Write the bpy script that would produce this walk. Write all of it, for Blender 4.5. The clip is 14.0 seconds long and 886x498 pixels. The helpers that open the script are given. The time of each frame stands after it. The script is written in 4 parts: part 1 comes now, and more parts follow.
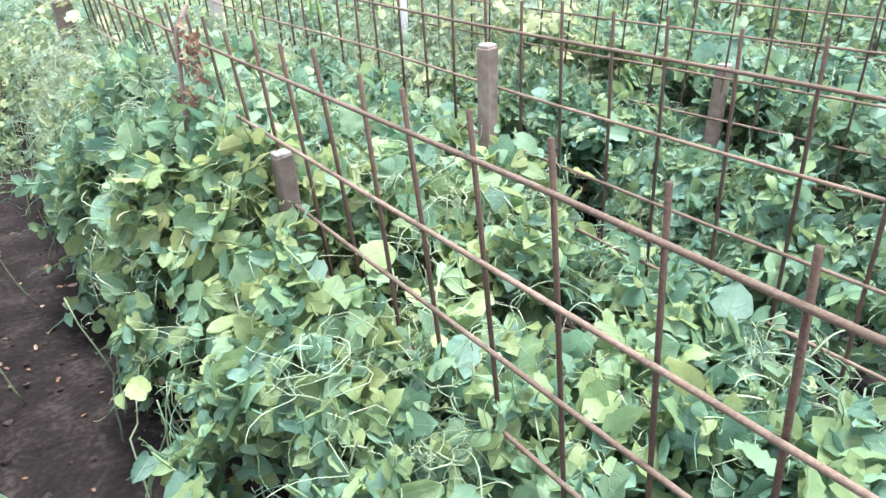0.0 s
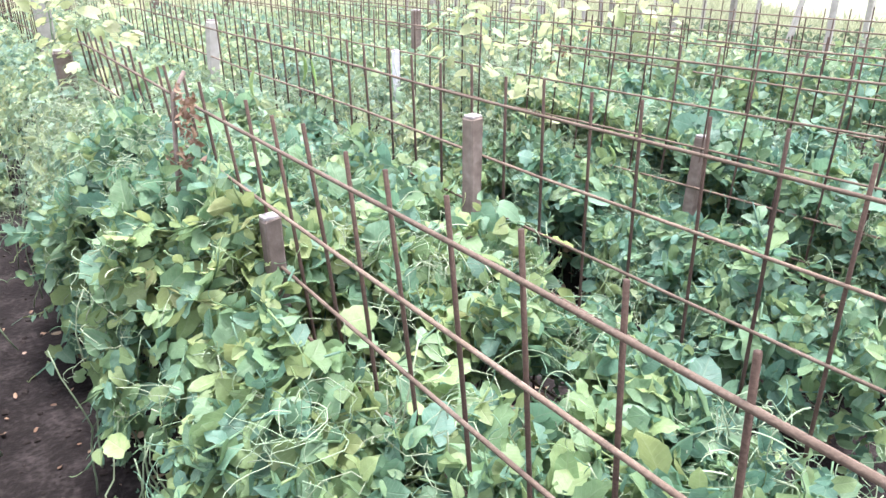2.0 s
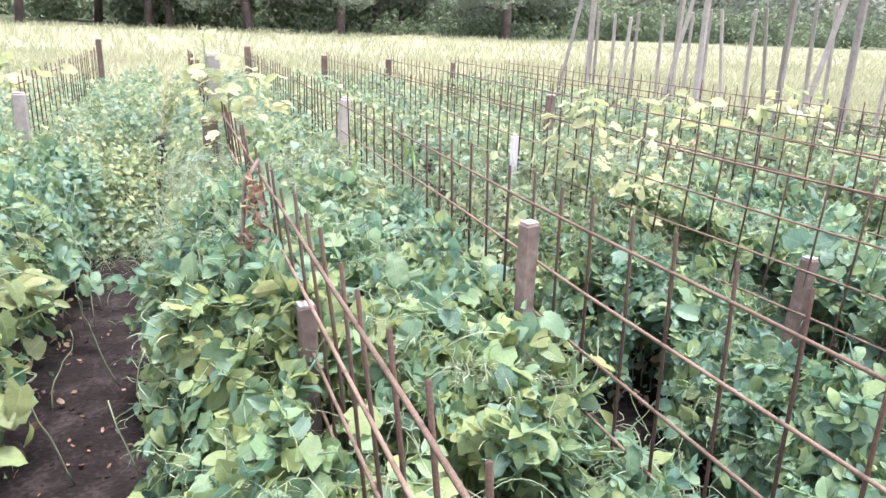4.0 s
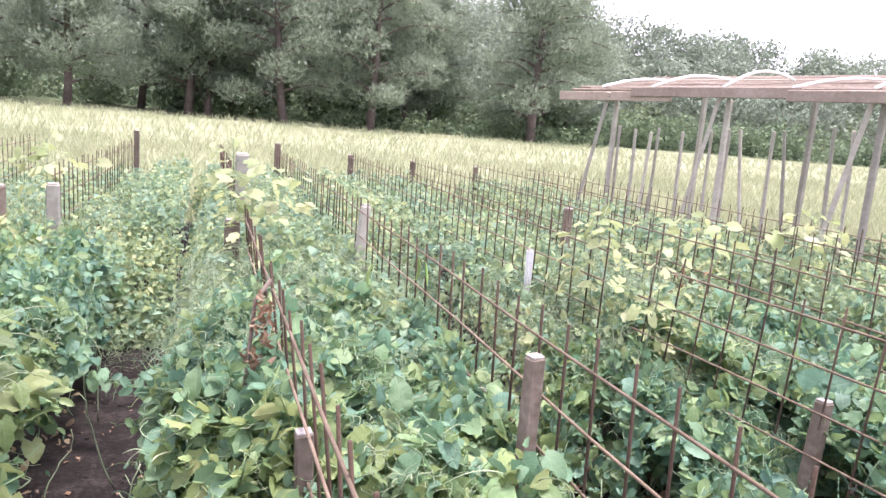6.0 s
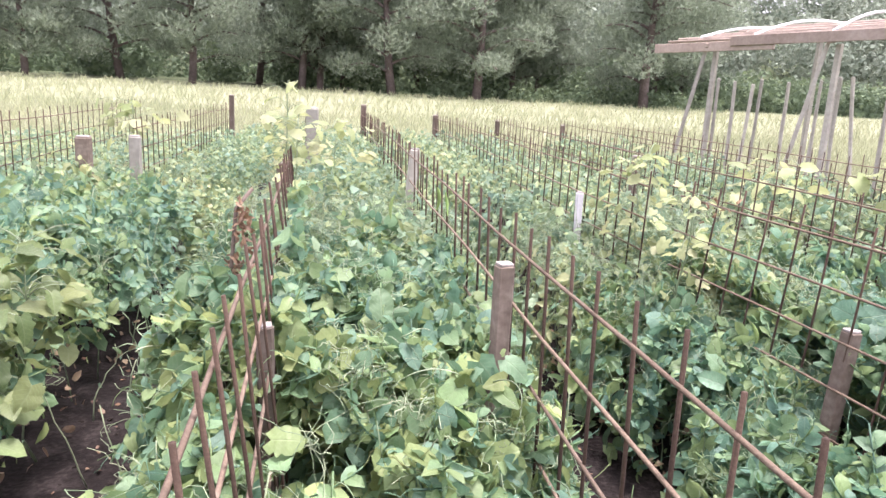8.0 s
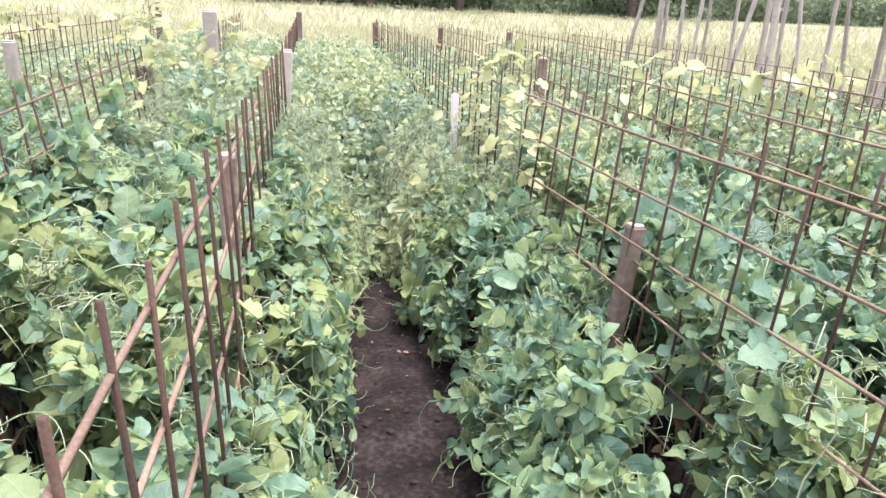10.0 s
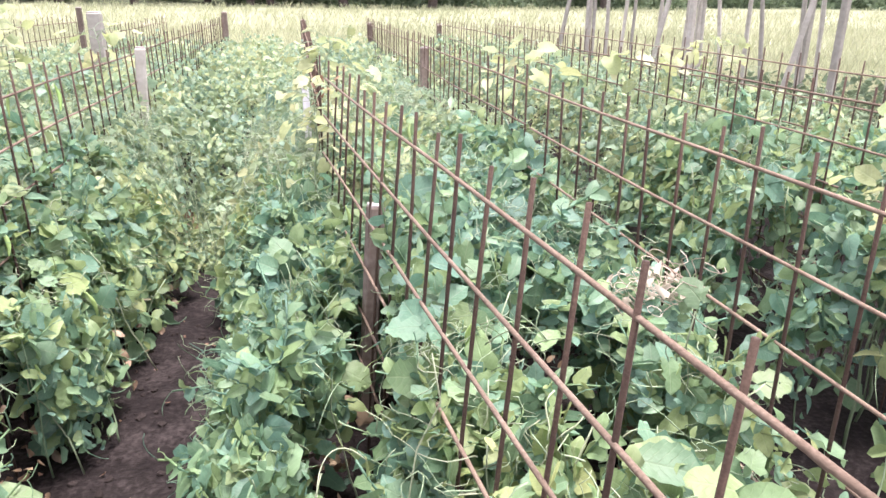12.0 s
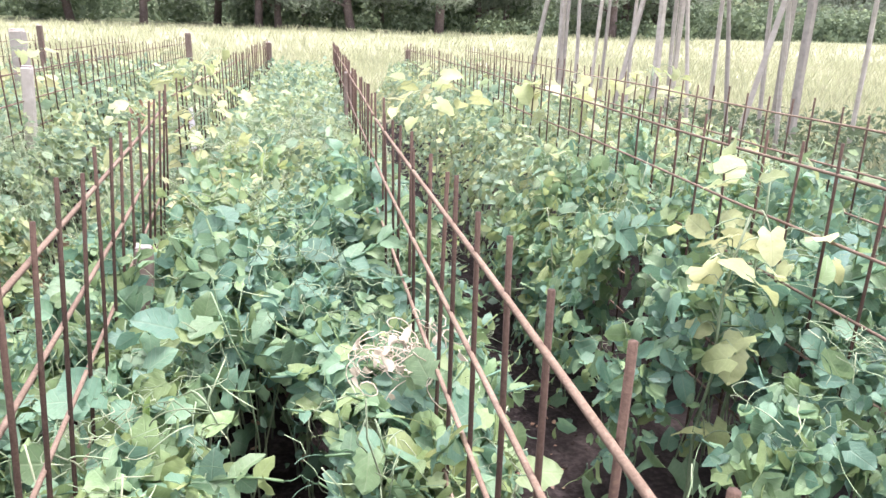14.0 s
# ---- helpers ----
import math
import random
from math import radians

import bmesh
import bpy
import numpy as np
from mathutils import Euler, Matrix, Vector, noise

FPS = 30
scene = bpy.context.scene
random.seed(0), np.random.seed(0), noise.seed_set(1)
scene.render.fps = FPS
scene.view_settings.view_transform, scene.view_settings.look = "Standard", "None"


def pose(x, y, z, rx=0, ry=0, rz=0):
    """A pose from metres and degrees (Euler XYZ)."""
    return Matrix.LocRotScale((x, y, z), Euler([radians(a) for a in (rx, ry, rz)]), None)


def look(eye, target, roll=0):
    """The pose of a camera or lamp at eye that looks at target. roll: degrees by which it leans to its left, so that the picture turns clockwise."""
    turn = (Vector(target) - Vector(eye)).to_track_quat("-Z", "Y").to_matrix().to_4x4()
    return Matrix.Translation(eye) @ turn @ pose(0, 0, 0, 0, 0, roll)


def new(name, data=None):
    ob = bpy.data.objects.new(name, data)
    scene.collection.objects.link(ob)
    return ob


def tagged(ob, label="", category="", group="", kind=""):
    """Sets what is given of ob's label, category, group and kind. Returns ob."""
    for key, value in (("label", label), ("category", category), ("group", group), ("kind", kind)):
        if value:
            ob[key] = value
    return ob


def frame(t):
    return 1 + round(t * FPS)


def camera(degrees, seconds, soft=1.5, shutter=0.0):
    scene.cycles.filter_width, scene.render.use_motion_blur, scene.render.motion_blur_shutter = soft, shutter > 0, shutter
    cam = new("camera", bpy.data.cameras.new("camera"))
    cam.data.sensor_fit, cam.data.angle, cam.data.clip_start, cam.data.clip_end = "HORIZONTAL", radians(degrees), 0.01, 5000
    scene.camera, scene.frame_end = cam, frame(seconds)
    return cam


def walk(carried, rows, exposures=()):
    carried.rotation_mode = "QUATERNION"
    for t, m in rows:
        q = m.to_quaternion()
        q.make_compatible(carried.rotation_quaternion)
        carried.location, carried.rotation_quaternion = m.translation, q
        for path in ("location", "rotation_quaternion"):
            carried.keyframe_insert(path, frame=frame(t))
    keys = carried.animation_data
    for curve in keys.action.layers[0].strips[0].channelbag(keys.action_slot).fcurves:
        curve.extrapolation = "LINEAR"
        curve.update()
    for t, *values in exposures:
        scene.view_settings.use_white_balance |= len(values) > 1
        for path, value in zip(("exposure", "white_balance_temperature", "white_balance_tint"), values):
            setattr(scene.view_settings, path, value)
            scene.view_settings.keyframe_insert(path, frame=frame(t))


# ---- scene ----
cam = camera(64.3, 14.0, soft=1.5)

PATH = [
    (0, (-0.533, -0.252, 1.288), (0.439, 1.256, 0.403), -1.8),
    (0.5, (-0.533, -0.277, 1.338), (0.447, 1.264, 0.523), -1.5),
    (1, (-0.530, -0.278, 1.344), (0.465, 1.264, 0.549), -0.9),
    (1.5, (-0.527, -0.273, 1.342), (0.493, 1.258, 0.557), 0.1),
    (2, (-0.531, -0.280, 1.344), (0.499, 1.255, 0.579), 0.2),
    (2.5, (-0.509, -0.302, 1.366), (0.520, 1.252, 0.639), -0.2),
    (3, (-0.416, -0.314, 1.364), (0.447, 1.377, 0.735), -0.2),
    (3.2, (-0.365, -0.319, 1.378), (0.409, 1.409, 0.734), -0.6),
    (5.3, (-0.244, -0.443, 1.486), (0.350, 1.413, 1.038), 4.1),
    (5.5, (-0.238, -0.411, 1.498), (0.346, 1.455, 1.081), 4.1),
    (6, (-0.256, -0.366, 1.527), (0.383, 1.497, 1.182), 4.8),
    (6.5, (-0.232, -0.344, 1.515), (0.409, 1.519, 1.170), 1.7),
    (7, (-0.113, -0.413, 1.461), (0.330, 1.505, 1.105), 2.5),
    (7.2, (-0.058, -0.443, 1.449), (0.315, 1.490, 1.094), 2.1),
    (9.3, (0.477, -0.503, 1.304), (0.803, 1.372, 0.687), 4.0),
    (9.5, (0.576, -0.506, 1.309), (0.959, 1.360, 0.699), 4.3),
    (10, (0.771, -0.520, 1.329), (1.125, 1.334, 0.666), 2.8),
    (10.5, (1.004, -0.585, 1.322), (1.322, 1.271, 0.646), 4.1),
    (11, (1.199, -0.671, 1.323), (1.628, 1.157, 0.637), 3.1),
    (11.5, (1.329, -0.693, 1.318), (1.781, 1.130, 0.629), 0.4),
    (12, (1.496, -0.650, 1.300), (1.867, 1.199, 0.633), 0.7),
    (12.5, (1.659, -0.592, 1.299), (1.960, 1.275, 0.649), 0.5),
    (13, (1.742, -0.577, 1.317), (2.069, 1.284, 0.664), -0.4),
    (13.5, (1.891, -0.451, 1.286), (2.339, 1.392, 0.653), 0.4),
    (13.7, (1.969, -0.483, 1.285), (2.392, 1.380, 0.696), 2.1),
    (13.8, (2.043, -0.474, 1.275), (2.414, 1.407, 0.704), 2.3),
    (14, (2.134, -0.521, 1.303), (2.481, 1.353, 0.699), 1.8),
]
walk(cam, [(t, look(eye, target, roll)) for t, eye, target, roll in PATH],
     exposures=[(0.0, 2.86, 5850, 24), (2.5, 2.87, 5930, 31), (3.2, 2.80, 6020, 34), (7.2, 2.56, 6230, 36),
                (9.3, 2.63, 6380, 37), (14.0, 2.77, 6250, 35)])

# ---- sky and sun: bright overcast ----
world = bpy.data.worlds.new("overcast_sky")
scene.world = world
world.use_nodes = True
wn, wl = world.node_tree.nodes, world.node_tree.links
sky = wn.new("ShaderNodeTexSky")
sky.sky_type, sky.sun_disc = "NISHITA", False
sky.sun_elevation, sky.sun_rotation = radians(81), radians(108)
sky.air_density, sky.dust_density = 1.0, 3.0
pale = wn.new("ShaderNodeHueSaturation")
pale.inputs["Saturation"].default_value = 0.25
wl.new(sky.outputs[0], pale.inputs["Color"])
wl.new(pale.outputs[0], wn["Background"].inputs[0])
wn["Background"].inputs[1].default_value = 0.125

sun = new("sun", bpy.data.lights.new("sun", "SUN"))
sun.data.energy, sun.data.angle, sun.data.color = 1.5, radians(14), (1.0, 0.97, 0.90)
sun.matrix_world = look((3, -1, 20), (0, 0, 0))

RNG = np.random.default_rng(7)


# ---- materials ----
def material(name):
    m = bpy.data.materials.new(name)
    m.use_nodes = True
    return m, m.node_tree.nodes, m.node_tree.links, m.node_tree.nodes["Principled BSDF"]


def ramp(nodes, stops):
    r = nodes.new("ShaderNodeValToRGB")
    while len(r.color_ramp.elements) < len(stops):
        r.color_ramp.elements.new(0.5)
    for e, (at, c) in zip(r.color_ramp.elements, stops):
        e.position, e.color = at, (*c, 1)
    return r


def noise_node(nodes, links, scale, detail=4, coords="Object"):
    tc = nodes.new("ShaderNodeTexCoord")
    n = nodes.new("ShaderNodeTexNoise")
    n.inputs["Scale"].default_value, n.inputs["Detail"].default_value = scale, detail
    links.new(tc.outputs[coords], n.inputs["Vector"])
    return n


def surface(name, stops, scale, rough=0.8, bump=0.3, fine=60.0, metal=0.0, depth=0.01, spread=True, shine=0.18):
    """Two scales of noise in colour, and fine relief."""
    m, n, l, p = material(name)
    big, small = noise_node(n, l, scale, 5), noise_node(n, l, fine, 6)
    mix = n.new("ShaderNodeMath")
    mix.operation = "MULTIPLY_ADD"
    mix.inputs[1].default_value = 0.45
    l.new(small.outputs[0], mix.inputs[0])
    half = n.new("ShaderNodeMath")
    half.operation, half.inputs[1].default_value = "MULTIPLY", 0.55
    l.new(big.outputs[0], half.inputs[0])
    l.new(half.outputs[0], mix.inputs[2])
    r = ramp(n, stops)
    l.new(mix.outputs[0], r.inputs[0])
    last = r.outputs[0]
    if spread:
        info, hsv = n.new("ShaderNodeObjectInfo"), n.new("ShaderNodeHueSaturation")
        rng = n.new("ShaderNodeMapRange")
        rng.inputs["To Min"].default_value, rng.inputs["To Max"].default_value = 0.75, 1.25
        l.new(info.outputs["Random"], rng.inputs[0])
        l.new(rng.outputs[0], hsv.inputs["Value"])
        l.new(last, hsv.inputs["Color"])
        last = hsv.outputs[0]
    l.new(last, p.inputs["Base Color"])
    b = n.new("ShaderNodeBump")
    b.inputs["Strength"].default_value, b.inputs["Distance"].default_value = bump, depth
    l.new(small.outputs[0], b.inputs["Height"])
    l.new(b.outputs[0], p.inputs["Normal"])
    p.inputs["Roughness"].default_value, p.inputs["Metallic"].default_value = rough, metal
    p.inputs["Specular IOR Level"].default_value = shine
    return m


def leaf_material(name, stops, single=False, rough=0.52, through_light=0.35, patch=1.3, veins=False, gloss=0.42):
    """Leaf: colour by leaf and by patch of the bed, waxy gloss, light passing through."""
    m, n, l, p = material(name)
    if single:
        rnd = n.new("ShaderNodeObjectInfo").outputs["Random"]
    else:
        rnd = n.new("ShaderNodeNewGeometry").outputs["Random Per Island"]
    geo = n.new("ShaderNodeNewGeometry")
    patchy = n.new("ShaderNodeTexNoise")
    patchy.inputs["Scale"].default_value, patchy.inputs["Detail"].default_value = patch, 2
    l.new(geo.outputs["Position"], patchy.inputs["Vector"])
    a = n.new("ShaderNodeMath")
    a.operation, a.inputs[1].default_value = "MULTIPLY", 0.55
    l.new(rnd, a.inputs[0])
    b = n.new("ShaderNodeMath")
    b.operation, b.inputs[1].default_value = "MULTIPLY_ADD", 0.85
    l.new(patchy.outputs[0], b.inputs[0])
    l.new(a.outputs[0], b.inputs[2])
    c = n.new("ShaderNodeMath")
    c.operation, c.inputs[1].default_value = "SUBTRACT", 0.25
    l.new(b.outputs[0], c.inputs[0])
    r = ramp(n, stops)
    l.new(c.outputs[0], r.inputs[0])
    mottle = n.new("ShaderNodeTexNoise")
    mottle.inputs["Scale"].default_value, mottle.inputs["Detail"].default_value = 90, 4
    l.new(geo.outputs["Position"], mottle.inputs["Vector"])
    span = n.new("ShaderNodeMapRange")
    span.inputs["To Min"].default_value, span.inputs["To Max"].default_value = 0.8, 1.2
    l.new(mottle.outputs[0], span.inputs[0])
    tone = n.new("ShaderNodeMath")
    tone.operation, tone.inputs[1].default_value = "MULTIPLY", 7.31
    l.new(rnd, tone.inputs[0])
    tone2 = n.new("ShaderNodeMath")
    tone2.operation = "FRACT"
    l.new(tone.outputs[0], tone2.inputs[0])
    tone3 = n.new("ShaderNodeMapRange")
    tone3.inputs["To Min"].default_value, tone3.inputs["To Max"].default_value = 0.80, 1.2
    l.new(tone2.outputs[0], tone3.inputs[0])
    both_tones = n.new("ShaderNodeMath")
    both_tones.operation = "MULTIPLY"
    l.new(span.outputs[0], both_tones.inputs[0])
    l.new(tone3.outputs[0], both_tones.inputs[1])
    hsv = n.new("ShaderNodeHueSaturation")
    l.new(both_tones.outputs[0], hsv.inputs["Value"])
    l.new(r.outputs[0], hsv.inputs["Color"])
    height = mottle.outputs[0]
    if veins:
        # a pale midrib and side veins that run forward from it
        blade = n.new("ShaderNodeAttribute")
        blade.attribute_name = "blade"
        uv = n.new("ShaderNodeSeparateXYZ")
        l.new(blade.outputs["Vector"], uv.inputs[0])

        def calc(kind, a, b=None, c=None):
            o = n.new("ShaderNodeMath")
            o.operation = kind
            for k, v in enumerate((a, b, c)):
                if isinstance(v, float):
                    o.inputs[k].default_value = v
                elif v is not None:
                    l.new(v, o.inputs[k])
            return o.outputs[0]

        off = calc("ABSOLUTE", uv.outputs[0])
        wander = calc("MULTIPLY_ADD", mottle.outputs[0], 0.10, uv.outputs[1])
        run = calc("MULTIPLY_ADD", off, -0.8, wander)
        saw = calc("ABSOLUTE", calc("SUBTRACT", calc("FRACT", calc("MULTIPLY", run, 6.0)), 0.5))
        side = calc("MULTIPLY", calc("SUBTRACT", 0.09, saw), 9.0)
        mid = calc("MULTIPLY", calc("SUBTRACT", 0.035, off), 30.0)
        vein = calc("MINIMUM", calc("MAXIMUM", calc("MAXIMUM", side, mid), 0.0), 1.0)
        pale_vein = n.new("ShaderNodeMix")
        pale_vein.data_type = "RGBA"
        l.new(calc("MULTIPLY", vein, 0.15), pale_vein.inputs[0])
        l.new(hsv.outputs[0], pale_vein.inputs[6])
        pale_vein.inputs[7].default_value = (0.34, 0.40, 0.24, 1)
        colour = pale_vein.outputs[2]
        height = calc("MULTIPLY_ADD", vein, -0.5, mottle.outputs[0])
    else:
        colour = hsv.outputs[0]
    l.new(colour, p.inputs["Base Color"])
    p.inputs["Roughness"].default_value = rough
    p.inputs["Specular IOR Level"].default_value = gloss
    bump = n.new("ShaderNodeBump")
    bump.inputs["Strength"].default_value, bump.inputs["Distance"].default_value = 0.5, 0.004
    l.new(height, bump.inputs["Height"])
    l.new(bump.outputs[0], p.inputs["Normal"])
    t = n.new("ShaderNodeBsdfTranslucent")
    warm = n.new("ShaderNodeHueSaturation")
    warm.inputs["Hue"].default_value, warm.inputs["Value"].default_value = 0.485, 1.3
    l.new(colour, warm.inputs["Color"])
    l.new(warm.outputs[0], t.inputs[0])
    both = n.new("ShaderNodeMixShader")
    both.inputs[0].default_value = through_light
    l.new(p.outputs[0], both.inputs[1])
    l.new(t.outputs[0], both.inputs[2])
    l.new(both.outputs[0], n["Material Output"].inputs["Surface"])
    return m


PEA = [(0.0, (0.064, 0.158, 0.116)), (0.32, (0.104, 0.208, 0.126)), (0.58, (0.140, 0.232, 0.096)),
       (0.82, (0.215, 0.280, 0.100)), (1.0, (0.370, 0.370, 0.170))]
pea_leaves = leaf_material("pea_leaves", PEA, veins=True, through_light=0.4)
pea_leaf = leaf_material("pea_leaf", PEA[:4] + [(1.0, (0.24, 0.28, 0.11))], single=True, veins=True, through_light=0.4)
# far pea leaves: distance haze and overexposure painted in as a paler, yellower ramp
HAZED = [(0.0, (0.095, 0.185, 0.130)), (0.3, (0.140, 0.230, 0.136)), (0.6, (0.200, 0.275, 0.125)), (0.82, (0.32, 0.355, 0.160)), (1.0, (0.46, 0.45, 0.25))]
hazed_leaves = leaf_material("haze_paled_pea_leaves", HAZED, veins=True, through_light=0.4)
YELLOW = [(0.0, (0.18, 0.25, 0.10)), (0.5, (0.27, 0.32, 0.14)), (1.0, (0.42, 0.43, 0.25))]
yellow_leaf = leaf_material("yellowed_leaf", YELLOW, single=True, through_light=0.45, veins=True)
green_leaf = leaf_material("yellow_green_leaf", [(0, (0.075, 0.128, 0.044)), (0.5, (0.118, 0.172, 0.058)), (1, (0.205, 0.245, 0.098))], single=True, through_light=0.4, veins=True)
PALE_STEM = [(0.0, (0.11, 0.18, 0.09)), (0.5, (0.18, 0.25, 0.135)), (1.0, (0.30, 0.33, 0.20))]
stem_mat = leaf_material("pale_stem", PALE_STEM, through_light=0.1)
pod_mat = leaf_material("pea_pod_skin", [(0, (0.16, 0.28, 0.07)), (1, (0.26, 0.36, 0.12))], single=True, through_light=0.15)
dry_mat = leaf_material("withered_leaf", [(0, (0.075, 0.046, 0.027)), (0.5, (0.17, 0.105, 0.055)), (1, (0.30, 0.22, 0.12))],
                        through_light=0.2, patch=30)
dry_low = leaf_material("withered_lower_leaves", [(0, (0.10, 0.065, 0.04)), (0.5, (0.22, 0.16, 0.09)), (1, (0.40, 0.33, 0.20))],
                        through_light=0.25, patch=20)
rust = surface("rusty_steel", [(0.25, (0.024, 0.0160, 0.0108)), (0.5, (0.048, 0.0325, 0.0215)), (0.75, (0.092, 0.064, 0.043))],
               9, rough=0.85, fine=220, bump=0.6, depth=0.002)
rust_cross = surface("rusty_bar_worn", [(0.25, (0.062, 0.044, 0.029)), (0.5, (0.118, 0.089, 0.060)), (0.75, (0.20, 0.160, 0.114))],
                     7, rough=0.85, fine=200, bump=0.6, depth=0.002)
old_wood = surface("weathered_post_wood", [(0.2, (0.055, 0.043, 0.031)), (0.5, (0.130, 0.106, 0.080)), (0.8, (0.24, 0.212, 0.170))],
                   6, rough=0.9, fine=45, bump=0.6, depth=0.004)
grey_wood = surface("grey_pole_wood", [(0.2, (0.175, 0.170, 0.135)), (0.5, (0.29, 0.285, 0.230)), (0.8, (0.42, 0.415, 0.35))],
                    3, rough=0.9, fine=25, bump=0.5, depth=0.006)
slat_wood = surface("reddish_grey_slats", [(0.2, (0.155, 0.122, 0.092)), (0.5, (0.26, 0.215, 0.168)), (0.8, (0.38, 0.335, 0.275))],
                    2, rough=0.9, fine=22, bump=0.5, depth=0.006)
# cut end grain, made paler to hold the overcast light on post tops
pale_wood = surface("top_lit_end_grain", [(0.2, (0.17, 0.155, 0.13)), (0.5, (0.28, 0.26, 0.23)), (0.8, (0.40, 0.38, 0.34))], 20, rough=0.9, fine=180, bump=0.4, depth=0.002)
white_paint = surface("white_painted_wood", [(0.2, (0.55, 0.55, 0.52)), (0.6, (0.8, 0.8, 0.78))], 8, rough=0.6, fine=60, bump=0.2)
bark = surface("pine_bark", [(0.2, (0.045, 0.036, 0.03)), (0.5, (0.10, 0.082, 0.068)), (0.8, (0.19, 0.16, 0.14))],
               1.5, rough=0.95, fine=9, bump=1.0, depth=0.06)
PINE = [(0.0, (0.138, 0.180, 0.126)), (0.5, (0.185, 0.235, 0.162)), (1.0, (0.235, 0.288, 0.202))]
needles = leaf_material("pine_needles", PINE, rough=0.9, through_light=0.5, patch=0.35, gloss=0.12)
WOODS = [(0.0, (0.115, 0.155, 0.110)), (0.5, (0.160, 0.200, 0.142)), (1.0, (0.215, 0.250, 0.185))]
woods_mat = leaf_material("broadleaf_woods", WOODS, rough=0.85, through_light=0.3, patch=0.12, gloss=0.12)
UNDER = [(0.0, (0.060, 0.095, 0.055)), (0.5, (0.100, 0.146, 0.080)), (1.0, (0.155, 0.215, 0.100))]
under_mat = leaf_material("undergrowth_leaves", UNDER, rough=0.8, through_light=0.3, patch=0.25, gloss=0.2)
STRAW = [(0.0, (0.225, 0.265, 0.145)), (0.5, (0.320, 0.350, 0.206)), (1.0, (0.42, 0.430, 0.280))]
grass_mat = leaf_material("dry_meadow_grass", STRAW, rough=0.8, through_light=0.3, patch=0.2, gloss=0.2)


def ground_material():
    """Dark garden soil that gives way to straw-coloured meadow."""
    m, n, l, p = material("garden_soil_and_meadow")
    geo = n.new("ShaderNodeNewGeometry")
    xyz = n.new("ShaderNodeSeparateXYZ")
    l.new(geo.outputs["Position"], xyz.inputs[0])
    edge = n.new("ShaderNodeTexNoise")
    edge.inputs["Scale"].default_value = 0.9
    l.new(geo.outputs["Position"], edge.inputs["Vector"])

    def step(value, a, b):
        s = n.new("ShaderNodeMapRange")
        s.inputs["From Min"].default_value, s.inputs["From Max"].default_value = a, b
        l.new(value, s.inputs[0])
        return s.outputs[0]

    def op(kind, a, b):
        o = n.new("ShaderNodeMath")
        o.operation = kind
        l.new(a, o.inputs[0])
        l.new(b, o.inputs[1])
        return o.outputs[0]

    wob = op("MULTIPLY", edge.outputs[0], edge.outputs[0])
    yy = op("ADD", xyz.outputs[1], wob)
    beyond = step(yy, 9.3, 9.9)
    right = step(xyz.outputs[0], 5.2, 6.0)
    left = step(xyz.outputs[0], -4.6, -5.4)
    field = op("MAXIMUM", op("MAXIMUM", beyond, right), left)
    grain, lumps = n.new("ShaderNodeTexNoise"), n.new("ShaderNodeTexNoise")
    grain.inputs["Scale"].default_value, grain.inputs["Detail"].default_value = 55, 8
    lumps.inputs["Scale"].default_value, lumps.inputs["Detail"].default_value = 7, 6
    for node in (grain, lumps):
        l.new(geo.outputs["Position"], node.inputs["Vector"])
    soil = ramp(n, [(0.30, (0.0045, 0.0037, 0.0030)), (0.5, (0.0120, 0.0100, 0.0084)), (0.72, (0.042, 0.036, 0.031))])
    avg = op("ADD", grain.outputs[0], lumps.outputs[0])
    half = n.new("ShaderNodeMath")
    half.operation, half.inputs[1].default_value = "MULTIPLY", 0.5
    l.new(avg, half.inputs[0])
    l.new(half.outputs[0], soil.inputs[0])
    far1 = n.new("ShaderNodeTexNoise")
    far1.inputs["Scale"].default_value, far1.inputs["Detail"].default_value = 0.35, 8
    l.new(geo.outputs["Position"], far1.inputs["Vector"])
    straw = ramp(n, [(0.3, (0.122, 0.144, 0.074)), (0.5, (0.165, 0.184, 0.104)), (0.7, (0.210, 0.222, 0.138))])
    l.new(far1.outputs[0], straw.inputs[0])
    mix = n.new("ShaderNodeMix")
    mix.data_type = "RGBA"
    l.new(field, mix.inputs[0])
    l.new(soil.outputs[0], mix.inputs[6])
    l.new(straw.outputs[0], mix.inputs[7])
    floor_mix = n.new("ShaderNodeMix")
    floor_mix.data_type = "RGBA"
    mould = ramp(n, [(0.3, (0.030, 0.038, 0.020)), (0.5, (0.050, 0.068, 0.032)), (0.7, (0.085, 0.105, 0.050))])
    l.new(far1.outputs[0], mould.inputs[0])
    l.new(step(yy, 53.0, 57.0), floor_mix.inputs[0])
    l.new(mix.outputs[2], floor_mix.inputs[6])
    l.new(mould.outputs[0], floor_mix.inputs[7])
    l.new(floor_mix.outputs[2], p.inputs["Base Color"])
    p.inputs["Roughness"].default_value = 0.95
    p.inputs["Specular IOR Level"].default_value = 0.1
    b = n.new("ShaderNodeBump")
    b.inputs["Strength"].default_value, b.inputs["Distance"].default_value = 0.9, 0.02
    l.new(half.outputs[0], b.inputs["Height"])
    l.new(b.outputs[0], p.inputs["Normal"])
    return m


